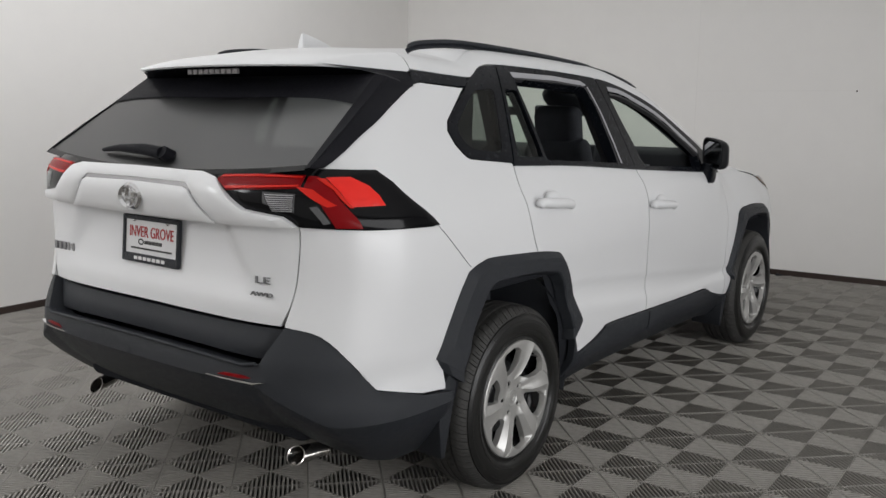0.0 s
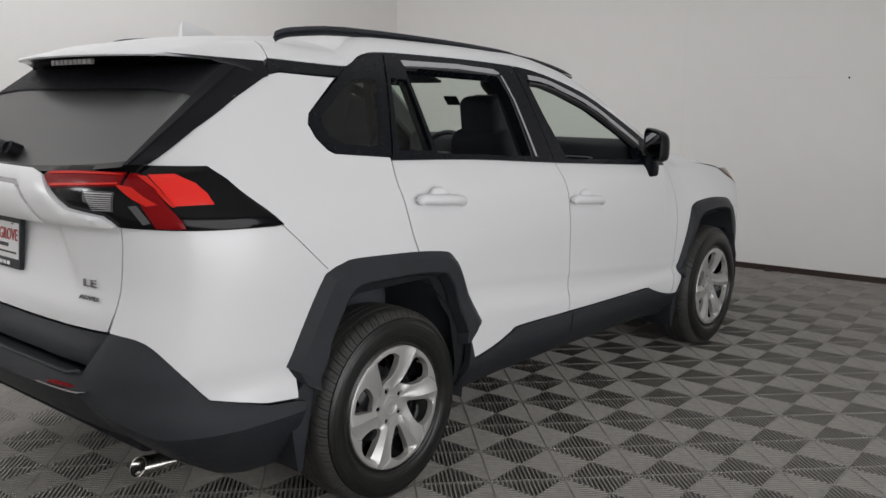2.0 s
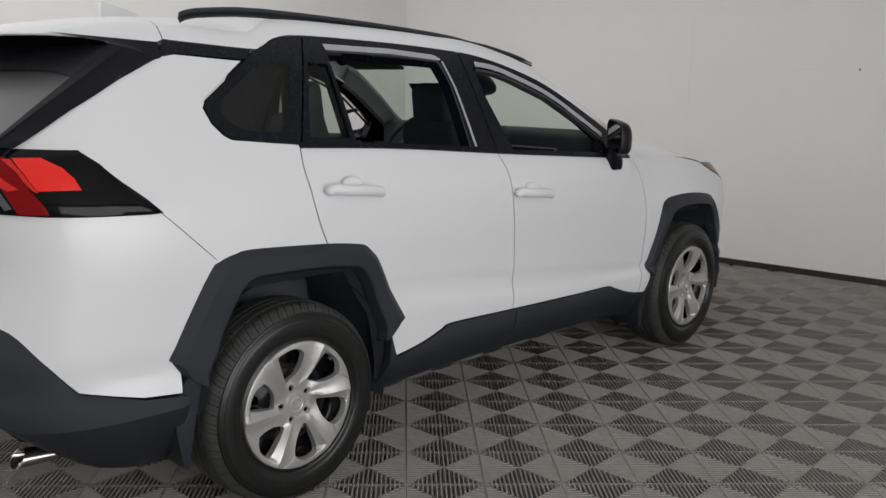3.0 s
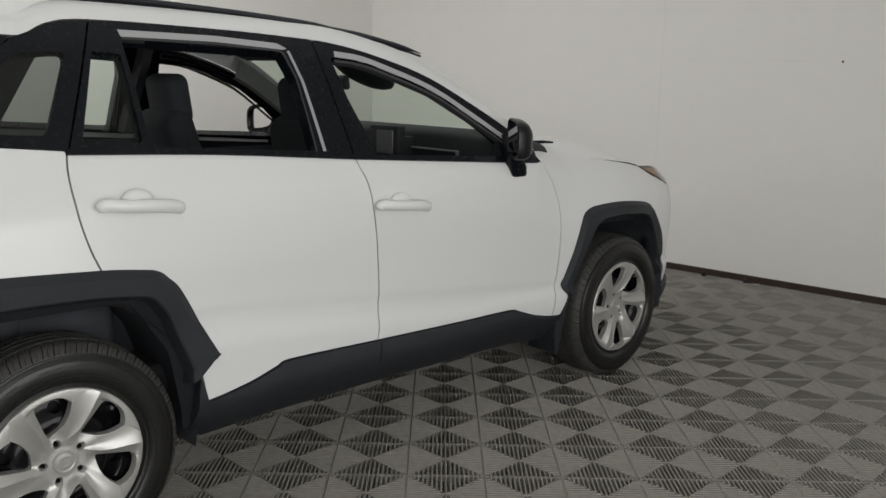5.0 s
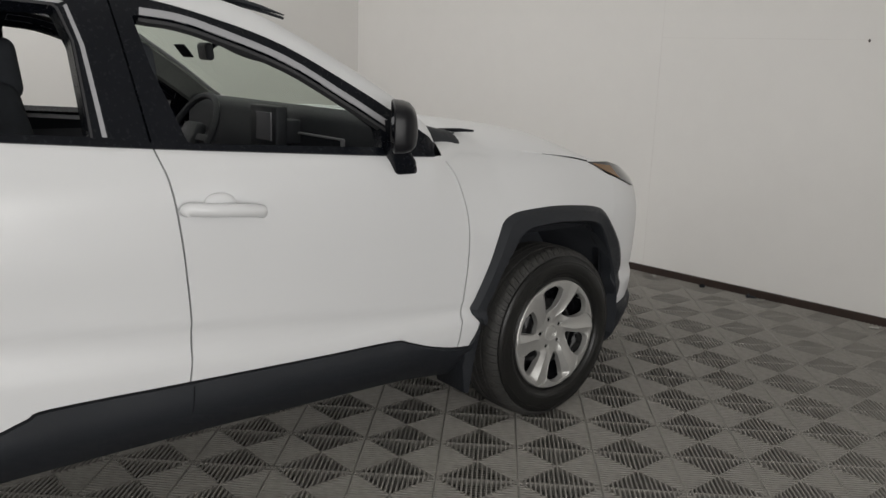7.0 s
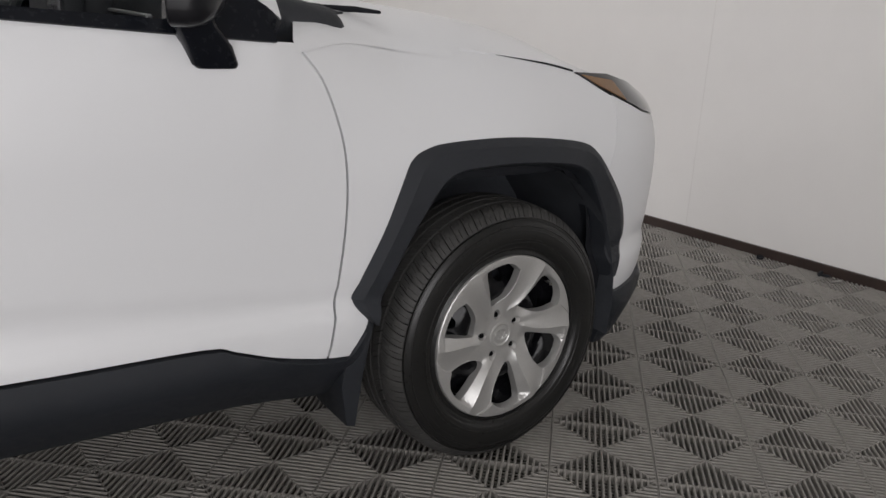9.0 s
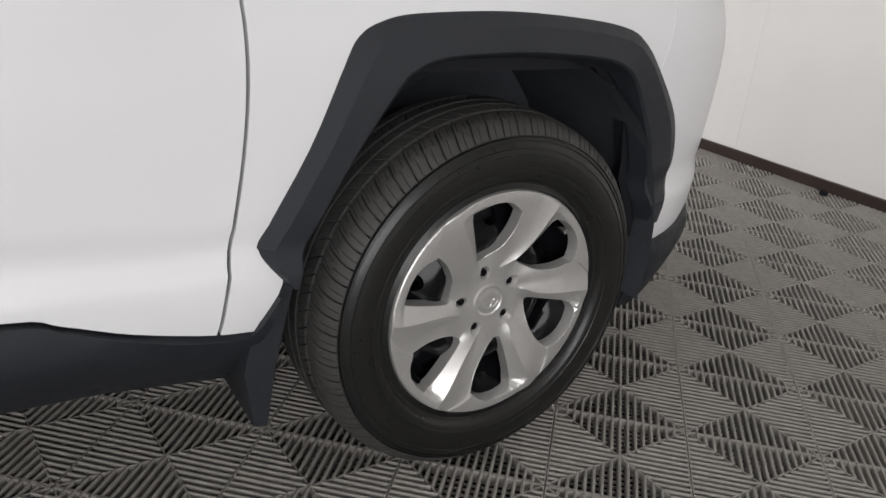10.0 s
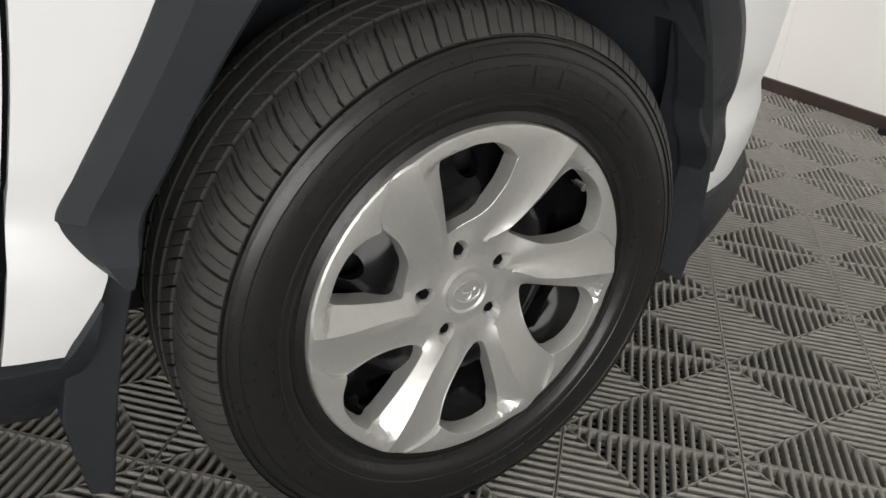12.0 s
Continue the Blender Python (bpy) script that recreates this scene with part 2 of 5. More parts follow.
def dense(poly, step):
    out = []
    for i, a in enumerate(poly):
        b = poly[(i + 1) % len(poly)]
        k = max(1, math.ceil(math.dist(a, b) / step))
        out += [(a[0] + (b[0] - a[0]) * j / k, a[1] + (b[1] - a[1]) * j / k) for j in range(k)]
    clean = []
    for q in out:
        if not clean or math.dist(q, clean[-1]) > 1e-4:
            clean.append(q)
    return clean


def area(poly):
    return sum(a[0] * b[1] - b[0] * a[1] for a, b in zip(poly, poly[1:] + poly[:1])) / 2


def shrink(poly, d):
    """The outline moved inwards by d."""
    if area(poly) < 0:
        poly = poly[::-1]
    out, k = [], len(poly)
    for i in range(k):
        a, b, c = Vector(poly[i - 1]), Vector(poly[i]), Vector(poly[(i + 1) % k])
        u, v = (b - a).normalized(), (c - b).normalized()
        n1, n2 = Vector((-u.y, u.x)), Vector((-v.y, v.x))
        m = n1 + n2
        m = m / max(m.length_squared / 2, 0.5)
        out.append(tuple(b + m * d))
    return out


def inside(p, poly):
    x, y, hit = p[0], p[1], False
    for a, b in zip(poly, poly[1:] + poly[:1]):
        if (a[1] > y) != (b[1] > y) and x < (b[0] - a[0]) * (y - a[1]) / (b[1] - a[1]) + a[0]:
            hit = not hit
    return hit


def fill(outline, holes, step, creases=()):
    """Triangles inside an outline: points, triangles, and the loops of the rims."""
    loops = [dense(outline, step)] + [dense(h, step) for h in holes]
    pts, edges = [], []
    for lp in loops:
        k = len(pts)
        pts += lp
        edges += [(k + i, k + (i + 1) % len(lp)) for i in range(len(lp))]
    for cr in creases:
        k = len(pts)
        pts += cr
        edges += [(k + i, k + i + 1) for i in range(len(cr) - 1)]
    rim = np.array(pts)
    lo, hi = rim.min(0), rim.max(0)
    y = lo[1] + step / 2
    row = 0
    while y < hi[1]:
        x = lo[0] + step * (0.25 + 0.5 * (row % 2))
        while x < hi[0]:
            if inside((x, y), loops[0]) and not any(inside((x, y), lp) for lp in loops[1:]) and np.hypot(rim[:, 0] - x, rim[:, 1] - y).min() > step * 0.45:
                pts.append((x, y))
            x += step
        y += step * 0.87
        row += 1
    v, e, f, ov, *_ = delaunay_2d_cdt([Vector(p) for p in pts], edges, [], 0, 1e-6)
    keep = []
    for t in f:
        c = (sum(v[i].x for i in t) / 3, sum(v[i].y for i in t) / 3)
        size = abs((v[t[1]].x - v[t[0]].x) * (v[t[2]].y - v[t[0]].y) - (v[t[2]].x - v[t[0]].x) * (v[t[1]].y - v[t[0]].y))
        if size > 1e-6 and inside(c, loops[0]) and not any(inside(c, lp) for lp in loops[1:]):
            keep.append(t)
    f = keep
    back = {}
    for i, src in enumerate(ov):
        for o in src:
            back[o] = i
    k, rims = 0, []
    for lp in loops:
        rims.append([back.get(k + i) for i in range(len(lp)) if back.get(k + i) is not None])
        k += len(lp)
    return [(p.x, p.y) for p in v], f, rims


def facing(surf, s, z):
    e = 0.004
    n = (surf(s + e, z) - surf(s - e, z)).cross(surf(s, z + e) - surf(s, z - e))
    return n.normalized() if n.length > 1e-12 else Vector((1, 0, 0))


def sheet(name, outline, mat, parent, holes=(), surf=skin, step=0.03, off=0.0, flange=0.018, gap=0.0, sides=(1,), joined=False, label="", roll=0.0, bulge=0.0, creases=(), sharp=0.7):
    """A panel cut out of a surface, with its rims turned in. sides: 1 right, -1 left. joined: both in one mesh. bulge: swelling of the middle."""
    if area(outline) < 0:
        outline = outline[::-1]
    line = shrink(dense(outline, step), gap) if gap else outline
    if joined and gap:
        line = [(REAR_C if s < REAR_C + gap * 2 else FRONT_C if s > FRONT_C - gap * 2 else s, z) for s, z in line]
    pts, tris, rims = fill(line, [h for h in holes], step, creases)
    base, nrm = [], []
    for s, z in pts:
        n = facing(surf, s, z)
        base.append(surf(s, z) + n * off)
        nrm.append(n)
    if bulge:
        open_rim = [(pts[i], pts[j]) for i, j in zip(rims[0], rims[0][1:] + rims[0][:1]) if not joined or max(pts[i][0], pts[j][0]) > REAR_C + .004 and min(pts[i][0], pts[j][0]) < FRONT_C - .004]
        ra, rb = np.array([q[0] for q in open_rim]), np.array([q[1] for q in open_rim])
        for i, (s, z) in enumerate(pts):
            ab = rb - ra
            k = np.clip(((s - ra[:, 0]) * ab[:, 0] + (z - ra[:, 1]) * ab[:, 1]) / np.maximum((ab**2).sum(1), 1e-12), 0, 1)
            d = float(np.hypot(ra[:, 0] + ab[:, 0] * k - s, ra[:, 1] + ab[:, 1] * k - z).min())
            base[i] = base[i] + nrm[i] * bulge * (1 - math.exp(-d / max(1e-4, roll or 0.02)))
    made = []
    bm = None
    for side in sides:
        if bm is None or not joined:
            bm = bmesh.new()
        vs = [bm.verts.new((p.x * side, p.y, p.z)) for p in base]
        for t in tris:
            a = (pts[t[1]][0] - pts[t[0]][0]) * (pts[t[2]][1] - pts[t[0]][1]) - (pts[t[2]][0] - pts[t[0]][0]) * (pts[t[1]][1] - pts[t[0]][1])
            t = list(t) if (a > 0) == (side > 0) else list(t)[::-1]
            try:
                bm.faces.new([vs[i] for i in t])
            except ValueError:
                pass
        if flange:
            for lp in rims:
                low = [bm.verts.new(((base[i] - nrm[i] * flange).x * side, (base[i] - nrm[i] * flange).y, (base[i] - nrm[i] * flange).z)) for i in lp]
                for j in range(len(lp)):
                    if joined and max(pts[lp[j]][0], pts[lp[(j + 1) % len(lp)]][0]) < REAR_C + .004:
                        continue
                    q = [vs[lp[j]], vs[lp[(j + 1) % len(lp)]], low[(j + 1) % len(lp)], low[j]]
                    q = q[::-1] if side > 0 else q
                    try:
                        bm.faces.new(q)
                    except ValueError:
                        pass
        if not joined:
            made.append(part(name, bm, mat, parent, label, smooth=True, sharp=sharp))
    if joined:
        made.append(part(name, bm, mat, parent, label, smooth=True, sharp=sharp))
    return made


def tube(name, points, r, mat, parent, label="", n=8, flat=1.0, bm=None):
    """A round (or flattened) bar along a line of points."""
    own = bm is None
    bm = bm or bmesh.new()
    p = [Vector(q) for q in points]
    rings = []
    for i, q in enumerate(p):
        d = (p[min(i + 1, len(p) - 1)] - p[max(i - 1, 0)]).normalized()
        side = d.cross(Vector((0, 0, 1)))
        side = side.normalized() if side.length > 1e-4 else Vector((1, 0, 0))
        up = side.cross(d).normalized()
        rr = r[i] if isinstance(r, (list, tuple)) else r
        rings.append([bm.verts.new(q + side * math.cos(2 * math.pi * k / n) * rr + up * math.sin(2 * math.pi * k / n) * rr * flat) for k in range(n)])
    for a, b in zip(rings, rings[1:]):
        for k in range(n):
            bm.faces.new((a[k], a[(k + 1) % n], b[(k + 1) % n], b[k]))
    bm.faces.new(rings[0][::-1])
    bm.faces.new(rings[-1])
    return part(name, bm, mat, parent, label, smooth=True, sharp=0.9) if own else bm


def loft(name, lines, mat, parent, label="", mirror=False, thick=0.0, sharp=0.7, flip=False):
    """A skin over several lines of as many points each. mirror: closed over the middle with its other half."""
    bm = bmesh.new()
    grid = [[bm.verts.new(p) for p in line] for line in lines]
    for a, b in zip(grid, grid[1:]):
        for k in range(len(a) - 1):
            q = (a[k], a[k + 1], b[k + 1], b[k])
            bm.faces.new(q[::-1] if flip else q)
    if mirror:
        bmesh.ops.mirror(bm, geom=bm.verts[:] + bm.edges[:] + bm.faces[:], axis="X", merge_dist=0.0005)
    bmesh.ops.remove_doubles(bm, verts=bm.verts, dist=0.0002)
    bmesh.ops.recalc_face_normals(bm, faces=bm.faces)
    if thick:
        bmesh.ops.solidify(bm, geom=bm.faces[:], thickness=thick)
    return part(name, bm, mat, parent, label, smooth=True, sharp=sharp)


def soft_box(bm, lo, hi, r, m=None, n=3):
    """A box with rounded edges."""
    t = bmesh.new()
    box(t, *lo, *hi)
    bmesh.ops.recalc_face_normals(t, faces=t.faces)
    bmesh.ops.bevel(t, geom=t.edges[:], offset=r, segments=n, affect="EDGES", profile=0.5)
    me = bpy.data.meshes.new("scrap")
    t.to_mesh(me)
    t.free()
    if m:
        me.transform(m)
    bm.from_mesh(me)
    bpy.data.meshes.remove(me)
    return bm

# ---- the car: body panels ----
car = tagged(new("car"), "white compact SUV with black cladding and lowered side windows", "car")
BOTH = (1, -1)

# outlines on the flank, in y and z
GATE_SEAM = [at_x(.695, 1.069), at_x(.688, .933), at_x(.668, .817), at_x(.656, .758)]
BUMPER_SEAM = bend([at_x(.656, .758), at_y(-.86, .735), at_y(-.80, .650), at_y(-.723, .556)], 4)
REAR_SEAM = bend([(.090, 1.218), (.080, 1.151), (.082, 1.049), (.105, .955), (.133, .885)], 4)
B_SEAM = bend([(1.088, 1.158), (1.113, 1.067), (1.138, .911), (1.163, .705), (1.165, .581), (1.152, .484)], 4)
FENDER_SEAM = bend([(2.105, 1.093), (2.164, 1.018), (2.202, .910), (2.215, .800), (2.211, .673), (2.192, .526), (2.172, .393)], 4)
ARCH_REAR = [at_y(-.420, .52), at_y(-.415, .60), (-.285, .835), (-.235, .868), (-.160, .880), (.115, .866), (.245, .850), (.300, .830), (.350, .770), (.450, .570), (.425, .520)]
ARCH_FRONT = [(2.272, .468), (2.280, .535), (2.340, .665), (2.400, .790), (2.440, .828), (2.500, .842), (2.664, .846), (2.845, .832), (2.960, .806), (3.020, .755), (3.100, .650), at_y(3.160, .560), at_y(3.165, .470), at_y(3.13, .435)]
SILL_TOP = bend([(.444, .428), (.60, .450), (.71, .480), (.772, .494), (1.152, .484), (1.60, .473), (1.887, .468), (1.955, .450), (2.05, .418), (2.166, .393), (2.223, .390)], 4)
SILL_REAR = [p for p in SILL_TOP if p[0] < 1.152]
SILL_FRONT = [p for p in SILL_TOP if 1.153 < p[0] < 2.165]
BELT = bend([(.090, 1.218), (.548, 1.198), (1.088, 1.158), (1.60, 1.124), (1.90, 1.105), (2.105, 1.093)], 4)
BELT_REAR = [p for p in BELT if .095 < p[0] < 1.08]
BELT_FRONT = [p for p in BELT if 1.095 < p[0] < 2.10]

rear_doors = sheet("rear_door", REAR_SEAM + ARCH_REAR[6:] + SILL_REAR + [(1.152, .484)] + B_SEAM[::-1] + BELT_REAR[::-1], PAINT, car, gap=0.0029, sides=BOTH, step=0.021)
front_doors = sheet("front_door", B_SEAM + SILL_FRONT + FENDER_SEAM[::-1] + BELT_FRONT[::-1], PAINT, car, gap=0.0029, sides=BOTH, step=0.021)
QW = [(.085, 1.226), (-.165, 1.249), (-.190, 1.262), (-.222, 1.300), (-.235, 1.345), (-.215, 1.378), (-.035, 1.498)]
D_EDGE = [(-.279, 1.512), at_y(-.36, 1.497), at_y(-.50, 1.432), at_y(-.66, 1.340), at_y(-.80, 1.246)]
LAMP_OUT = [at_y(-.80, 1.234), at_y(-.657, 1.230), at_y(-.612, 1.192), at_y(-.466, 1.052), at_y(-.72, 1.060), at_x(.695, 1.069)]
quarter = REAR_SEAM[::-1] + QW + D_EDGE + LAMP_OUT + GATE_SEAM[1:] + BUMPER_SEAM[1:] + [at_y(-.55, .510), at_y(-.425, .495)] + ARCH_REAR[1:5]
sheet("quarter_panel", quarter, PAINT, car, gap=0.0029, sides=BOTH)
HOOD_EDGE = bend([(2.105, 1.095), (2.26, 1.112), (2.454, 1.090), (2.653, 1.068), (2.867, 1.041), (2.964, 1.022)], 4)
fender = FENDER_SEAM + [(2.233, .388), (2.258, .428)] + ARCH_FRONT[:10] + [at_y(3.06, .70), at_y(3.09, .80), at_y(3.105, .955)] + [at_y(3.03, .990)] + HOOD_EDGE[::-1][:-1]
sheet("front_fender", fender, PAINT, car, gap=0.0029, sides=BOTH)

# front bumper in paint, its black lower lip, the headlamps
bumper = [at_y(3.078, .800), at_y(3.045, .700), at_y(3.10, .640), at_y(3.155, .560), at_y(3.160, .470), at_y(3.135, .436), at_y(3.150, .385), at_y(3.40, .405), (FRONT_C, .42), (FRONT_C, .86), at_y(3.40, .875), at_y(3.247, .905), at_y(3.100, .957)]
sheet("front_bumper", bumper, PAINT, car, off=0.001, flange=0.012, sides=BOTH, joined=True, step=0.035)
lip = [at_y(3.115, .405), at_y(3.135, .392), at_y(3.150, .386), at_y(3.40, .406), (FRONT_C, .421), (FRONT_C, .20), at_y(3.42, .21), at_y(3.25, .20), at_y(3.17, .19)]
sheet("front_lip", lip, CLAD, car, sides=BOTH, joined=True, step=0.03, off=0.010, label="black plastic lower bumper lip", bulge=0.022, roll=0.012)
LAMP_F = [at_y(2.970, 1.018), at_y(3.03, .988), at_y(3.105, .958), at_y(3.247, .908), at_y(3.36, .885), at_y(3.36, .93), at_y(3.22, .985), at_y(3.10, 1.012)]
AMBER = material("amber_lens", (0.22, 0.12, 0.055), 0.15, coat=0.6)
lamps_f = sheet("headlamp", LAMP_F, GLOSS, car, gap=0.001, sides=BOTH, step=0.02, off=0.004, label="headlamp with an amber corner")
for lamp, side in zip(lamps_f, BOTH):
    sheet("amber_corner", [at_y(2.990, 1.010), at_y(3.03, .990), at_y(3.10, .962), at_y(3.16, .940), at_y(3.115, .993)], AMBER, lamp, sides=(side,), step=0.02, off=0.007, flange=0.003)

# hood: from the fender's edge to the middle
hood_lines = []
for y, z in HOOD_EDGE + [(3.08, .998), (3.18, .972)]:
    p = skin(*at_y(y, z))
    crown = 0.075 if y < 2.9 else 0.075 - 0.05 * (y - 2.9) / 0.3
    back = 0.05 * (1 - min(1, abs(y - 2.1) / 0.5)) if y < 2.6 else 0
    hood_lines.append([Vector((p.x * (1 - t), p.y + (0.22 if y < 2.2 else 0.18) * (1 - (1 - t) ** 2), p.z + crown * (1 - (1 - t) ** (5.0 - 2.8 * ease(y, 2.55, 2.95))) - (0.03 if y > 3.05 else 0) * t)) + Vector((0, 0, 0.002)) for t in [(k / 20) ** 1.35 for k in range(21)]])
    if y < 2.60:
        for drop in (.012, .026):
            low = at_y(y, z - drop)
            hood_lines[-1].insert(0, skin(*low) + facing(skin, *low) * .0009)
    else:
        for drop in (.004, .008):
            hood_lines[-1].insert(0, hood_lines[-1][0] + Vector((.0002, 0, -.004)))
loft("hood", hood_lines, PAINT, car, mirror=True)
for side in BOTH:
    gap_line = [skin(*at_y(y, z)) + Vector((.0012, 0, .0008)) for y, z in HOOD_EDGE if y > 2.70]
    tube("hood_gap", [Vector((p.x * side, p.y, p.z)) for p in gap_line], [.0006 + .0024 * min(1, k / 3) for k in range(len(gap_line))], DARK, car, "dark gap along the bonnet's edge", n=6)

# black cladding: wheel arches, sills
def arch(outer, inner, y0):
    """A flat-faced wheel arch flare, its outer face proud of the flank."""
    for side in BOTH:
        bm = bmesh.new()
        rows = []
        for (a, b) in zip(outer, inner):
            pa, pb = skin(*at_y(*a)), skin(*at_y(*b))
            out = max(pa.x, pb.x)
            lip, mid, rim = pa.lerp(pb, 0.03), pa.lerp(pb, 0.30), pa.lerp(pb, 0.93)
            low = pb.lerp(Vector((pb.x, y0, 0.36)), 0.03)
            prof = [Vector((pa.x - 0.006, pa.y, pa.z)), Vector((pa.x + 0.003, pa.y, pa.z)), Vector((pa.x + 0.006, lip.y, lip.z)), Vector((pa.x + 0.023, mid.y, mid.z)), Vector((out + 0.022, rim.y, rim.z)), Vector((out + 0.018, pb.y, pb.z)), Vector((out - 0.02, low.y, low.z)), Vector((out - 0.06, low.y, low.z))]
            rows.append([bm.verts.new((p.x * side, p.y, p.z)) for p in prof])
        for a, b in zip(rows, rows[1:]):
            for k in range(len(a) - 1):
                bm.faces.new((a[k], b[k], b[k + 1], a[k + 1]))
        for row in (rows[0], rows[-1]):
            bm.faces.new(row)
        bmesh.ops.recalc_face_normals(bm, faces=bm.faces)
        part("wheel_arch_cladding", bm, CLAD, car, "black textured plastic wheel arch", smooth=True, sharp=0.28)


rear_outer = [(-.415, .545), (-.452, .600), (-.448, .625), (-.325, .850), (-.290, .885), (-.235, .903), (-.165, .911), (.116, .895), (.245, .880), (.300, .868), (.335, .840), (.378, .790), (.482, .590), (.487, .572), (.415, .518)]
rear_inner = [(-.345, .500), (-.345, .540), (-.335, .560), (-.235, .765), (-.210, .800), (-.185, .815), (-.130, .824), (.100, .818), (.225, .803), (.262, .795), (.290, .772), (.325, .720), (.385, .560), (.390, .545), (.385, .505)]
front_outer = [(2.276, .468), (2.248, .500), (2.236, .522), (2.240, .545), (2.308, .675), (2.362, .805), (2.385, .840), (2.420, .858), (2.486, .870), (2.664, .874), (2.845, .860), (2.960, .840), (3.010, .812), (3.058, .765), (3.138, .673), (3.170, .610), (3.178, .565), (3.172, .510), (3.128, .446)]
front_inner = [(2.288, .466), (2.296, .495), (2.303, .520), (2.314, .545), (2.378, .668), (2.445, .768), (2.470, .790), (2.500, .803), (2.550, .810), (2.690, .812), (2.860, .797), (2.935, .775), (2.970, .750), (2.995, .720), (3.043, .642), (3.070, .575), (3.080, .540), (3.088, .500), (3.112, .446)]
arch(bend(rear_outer, 4), bend(rear_inner, 4), 0.0)
arch(bend(front_outer, 4), bend(front_inner, 4), 2.69)

sill_low = [(2.223, .26), (2.0, .285), (1.2, .300), (.72, .295), (.46, .290), (.40, .33)]


def sill_surf(s, z):
    """The sill: upright above, drawn in below."""
    p = skin(s, z)
    return p - Vector((.50 * max(0, .405 - z), 0, 0))


sheet("sill_cladding", [(.415, .515)] + [(a, b - 0.002) for a, b in SILL_TOP] + [(2.262, .45)] + sill_low, CLAD, car, sides=BOTH, off=0.012, flange=0.03, step=0.028, surf=sill_surf, label="black plastic sill cladding", bulge=0.008, roll=0.03)
for side in BOTH:
    tube("sill_seam", [Vector(((sill_surf(1.152, z).x + .0195) * side, 1.152 + (z - .4) * .05, z)) for z in (.478, .46, .44, .42, .40, .38, .36)], .0018, DARK, car, "thin dark seam across the sill", n=6)
FLAPS = ([(2.274, .492), (2.258, .430), (2.231, .387), (2.221, .303), (2.243, .192), (2.268, .186), (2.276, .316), (2.289, .416), (2.303, .485)], [(-.396, .550), (-.449, .485), (-.449, .375), (-.420, .241), (-.402, .238), (-.387, .357), (-.355, .535)])
for side in BOTH:
    for poly, inn in zip(FLAPS, (.72, .70)):
        bm = bmesh.new()
        a = [bm.verts.new(((.912 - .10 * max(0, .42 - z)) * side, y, z)) for y, z in poly]
        b = [bm.verts.new((inn * side, y + .008, z)) for y, z in poly]
        bm.faces.new(a)
        bm.faces.new(b[::-1])
        for k in range(len(poly)):
            bm.faces.new((a[k], a[(k + 1) % len(poly)], b[(k + 1) % len(poly)], b[k]))
        bmesh.ops.recalc_face_normals(bm, faces=bm.faces)
        bmesh.ops.bevel(bm, geom=bm.edges[:], offset=0.003, segments=2, affect="EDGES", profile=0.5)
        part("mud_flap", bm, CLAD, car, "black plastic mud flap", smooth=True, sharp=0.35)

# black shell whose colour puts shade in the gaps; wheel wells and underside
inner = [at_x(.70, .40), at_y(-.60, .36), (-.33, .40), (-.30, .62), (-.22, .78), (.22, .78), (.33, .62), (.38, .33), (2.26, .33), (2.34, .60), (2.45, .78), (2.90, .77), (3.02, .66), (3.08, .40), at_y(3.3, .30), (FRONT_C, .30), (FRONT_C, .84), at_y(3.2, .86), (2.9, .98), (2.4, 1.05), (2.1, 1.07), (1.1, 1.135), (.1, 1.19), (-.18, 1.225), at_y(-.6, 1.21), at_x(.71, 1.20), at_x(.70, .80)]
sheet("gap_shade_shell", inner, DARK, car, sides=BOTH, joined=True, off=-0.028, flange=0, step=0.05, label="black shell that puts shade in the panel gaps")
for y in (0.0, 2.69):
    for side in BOTH:
        bm = bmesh.new()
        rows = []
        for k in range(19):
            a = math.radians(-14 + 208 * k / 18)
            r = 0.435 if 30 < math.degrees(a) < 150 else 0.425
            rows.append([bm.verts.new((x * side, y + r * math.cos(a), 0.375 + r * math.sin(a))) for x in (.895, .80, .50)])
        for a, b in zip(rows, rows[1:]):
            for k in range(2):
                bm.faces.new((a[k], b[k], b[k + 1], a[k + 1]))
        bm.faces.new([r[2] for r in rows])
        part("wheel_well_liner", bm, LINER, car, "matte black wheel well liner", smooth=True)
bm = bmesh.new()
soft_box(bm, (-.66, -.50, .25), (.66, 3.40, .42), 0.04)
soft_box(bm, (-.62, -.80, .34), (.62, -.45, .44), 0.03)
part("underbody", bm, DARK, car, "dark underbody")

# ---- the car: tailgate, rear bumper, lamps ----
GREY_CHROME = material("dark_chrome", (0.40, 0.40, 0.41), 0.15, metal=1.0)


def gate_surf(s, z):
    """The tailgate's skin, with the hollow for the plate."""
    p = skin(s, z)
    x = abs(p.x)
    side = 1 - 1 / (1 + math.exp(-(x - (.385 + (1.077 - z) * 0.60)) / 0.014))
    return p + Vector((0, 0.046 * side * max(0.0, min(1.0, (z - .83) / .24)) + 0.22 * max(0, .806 - z), 0))


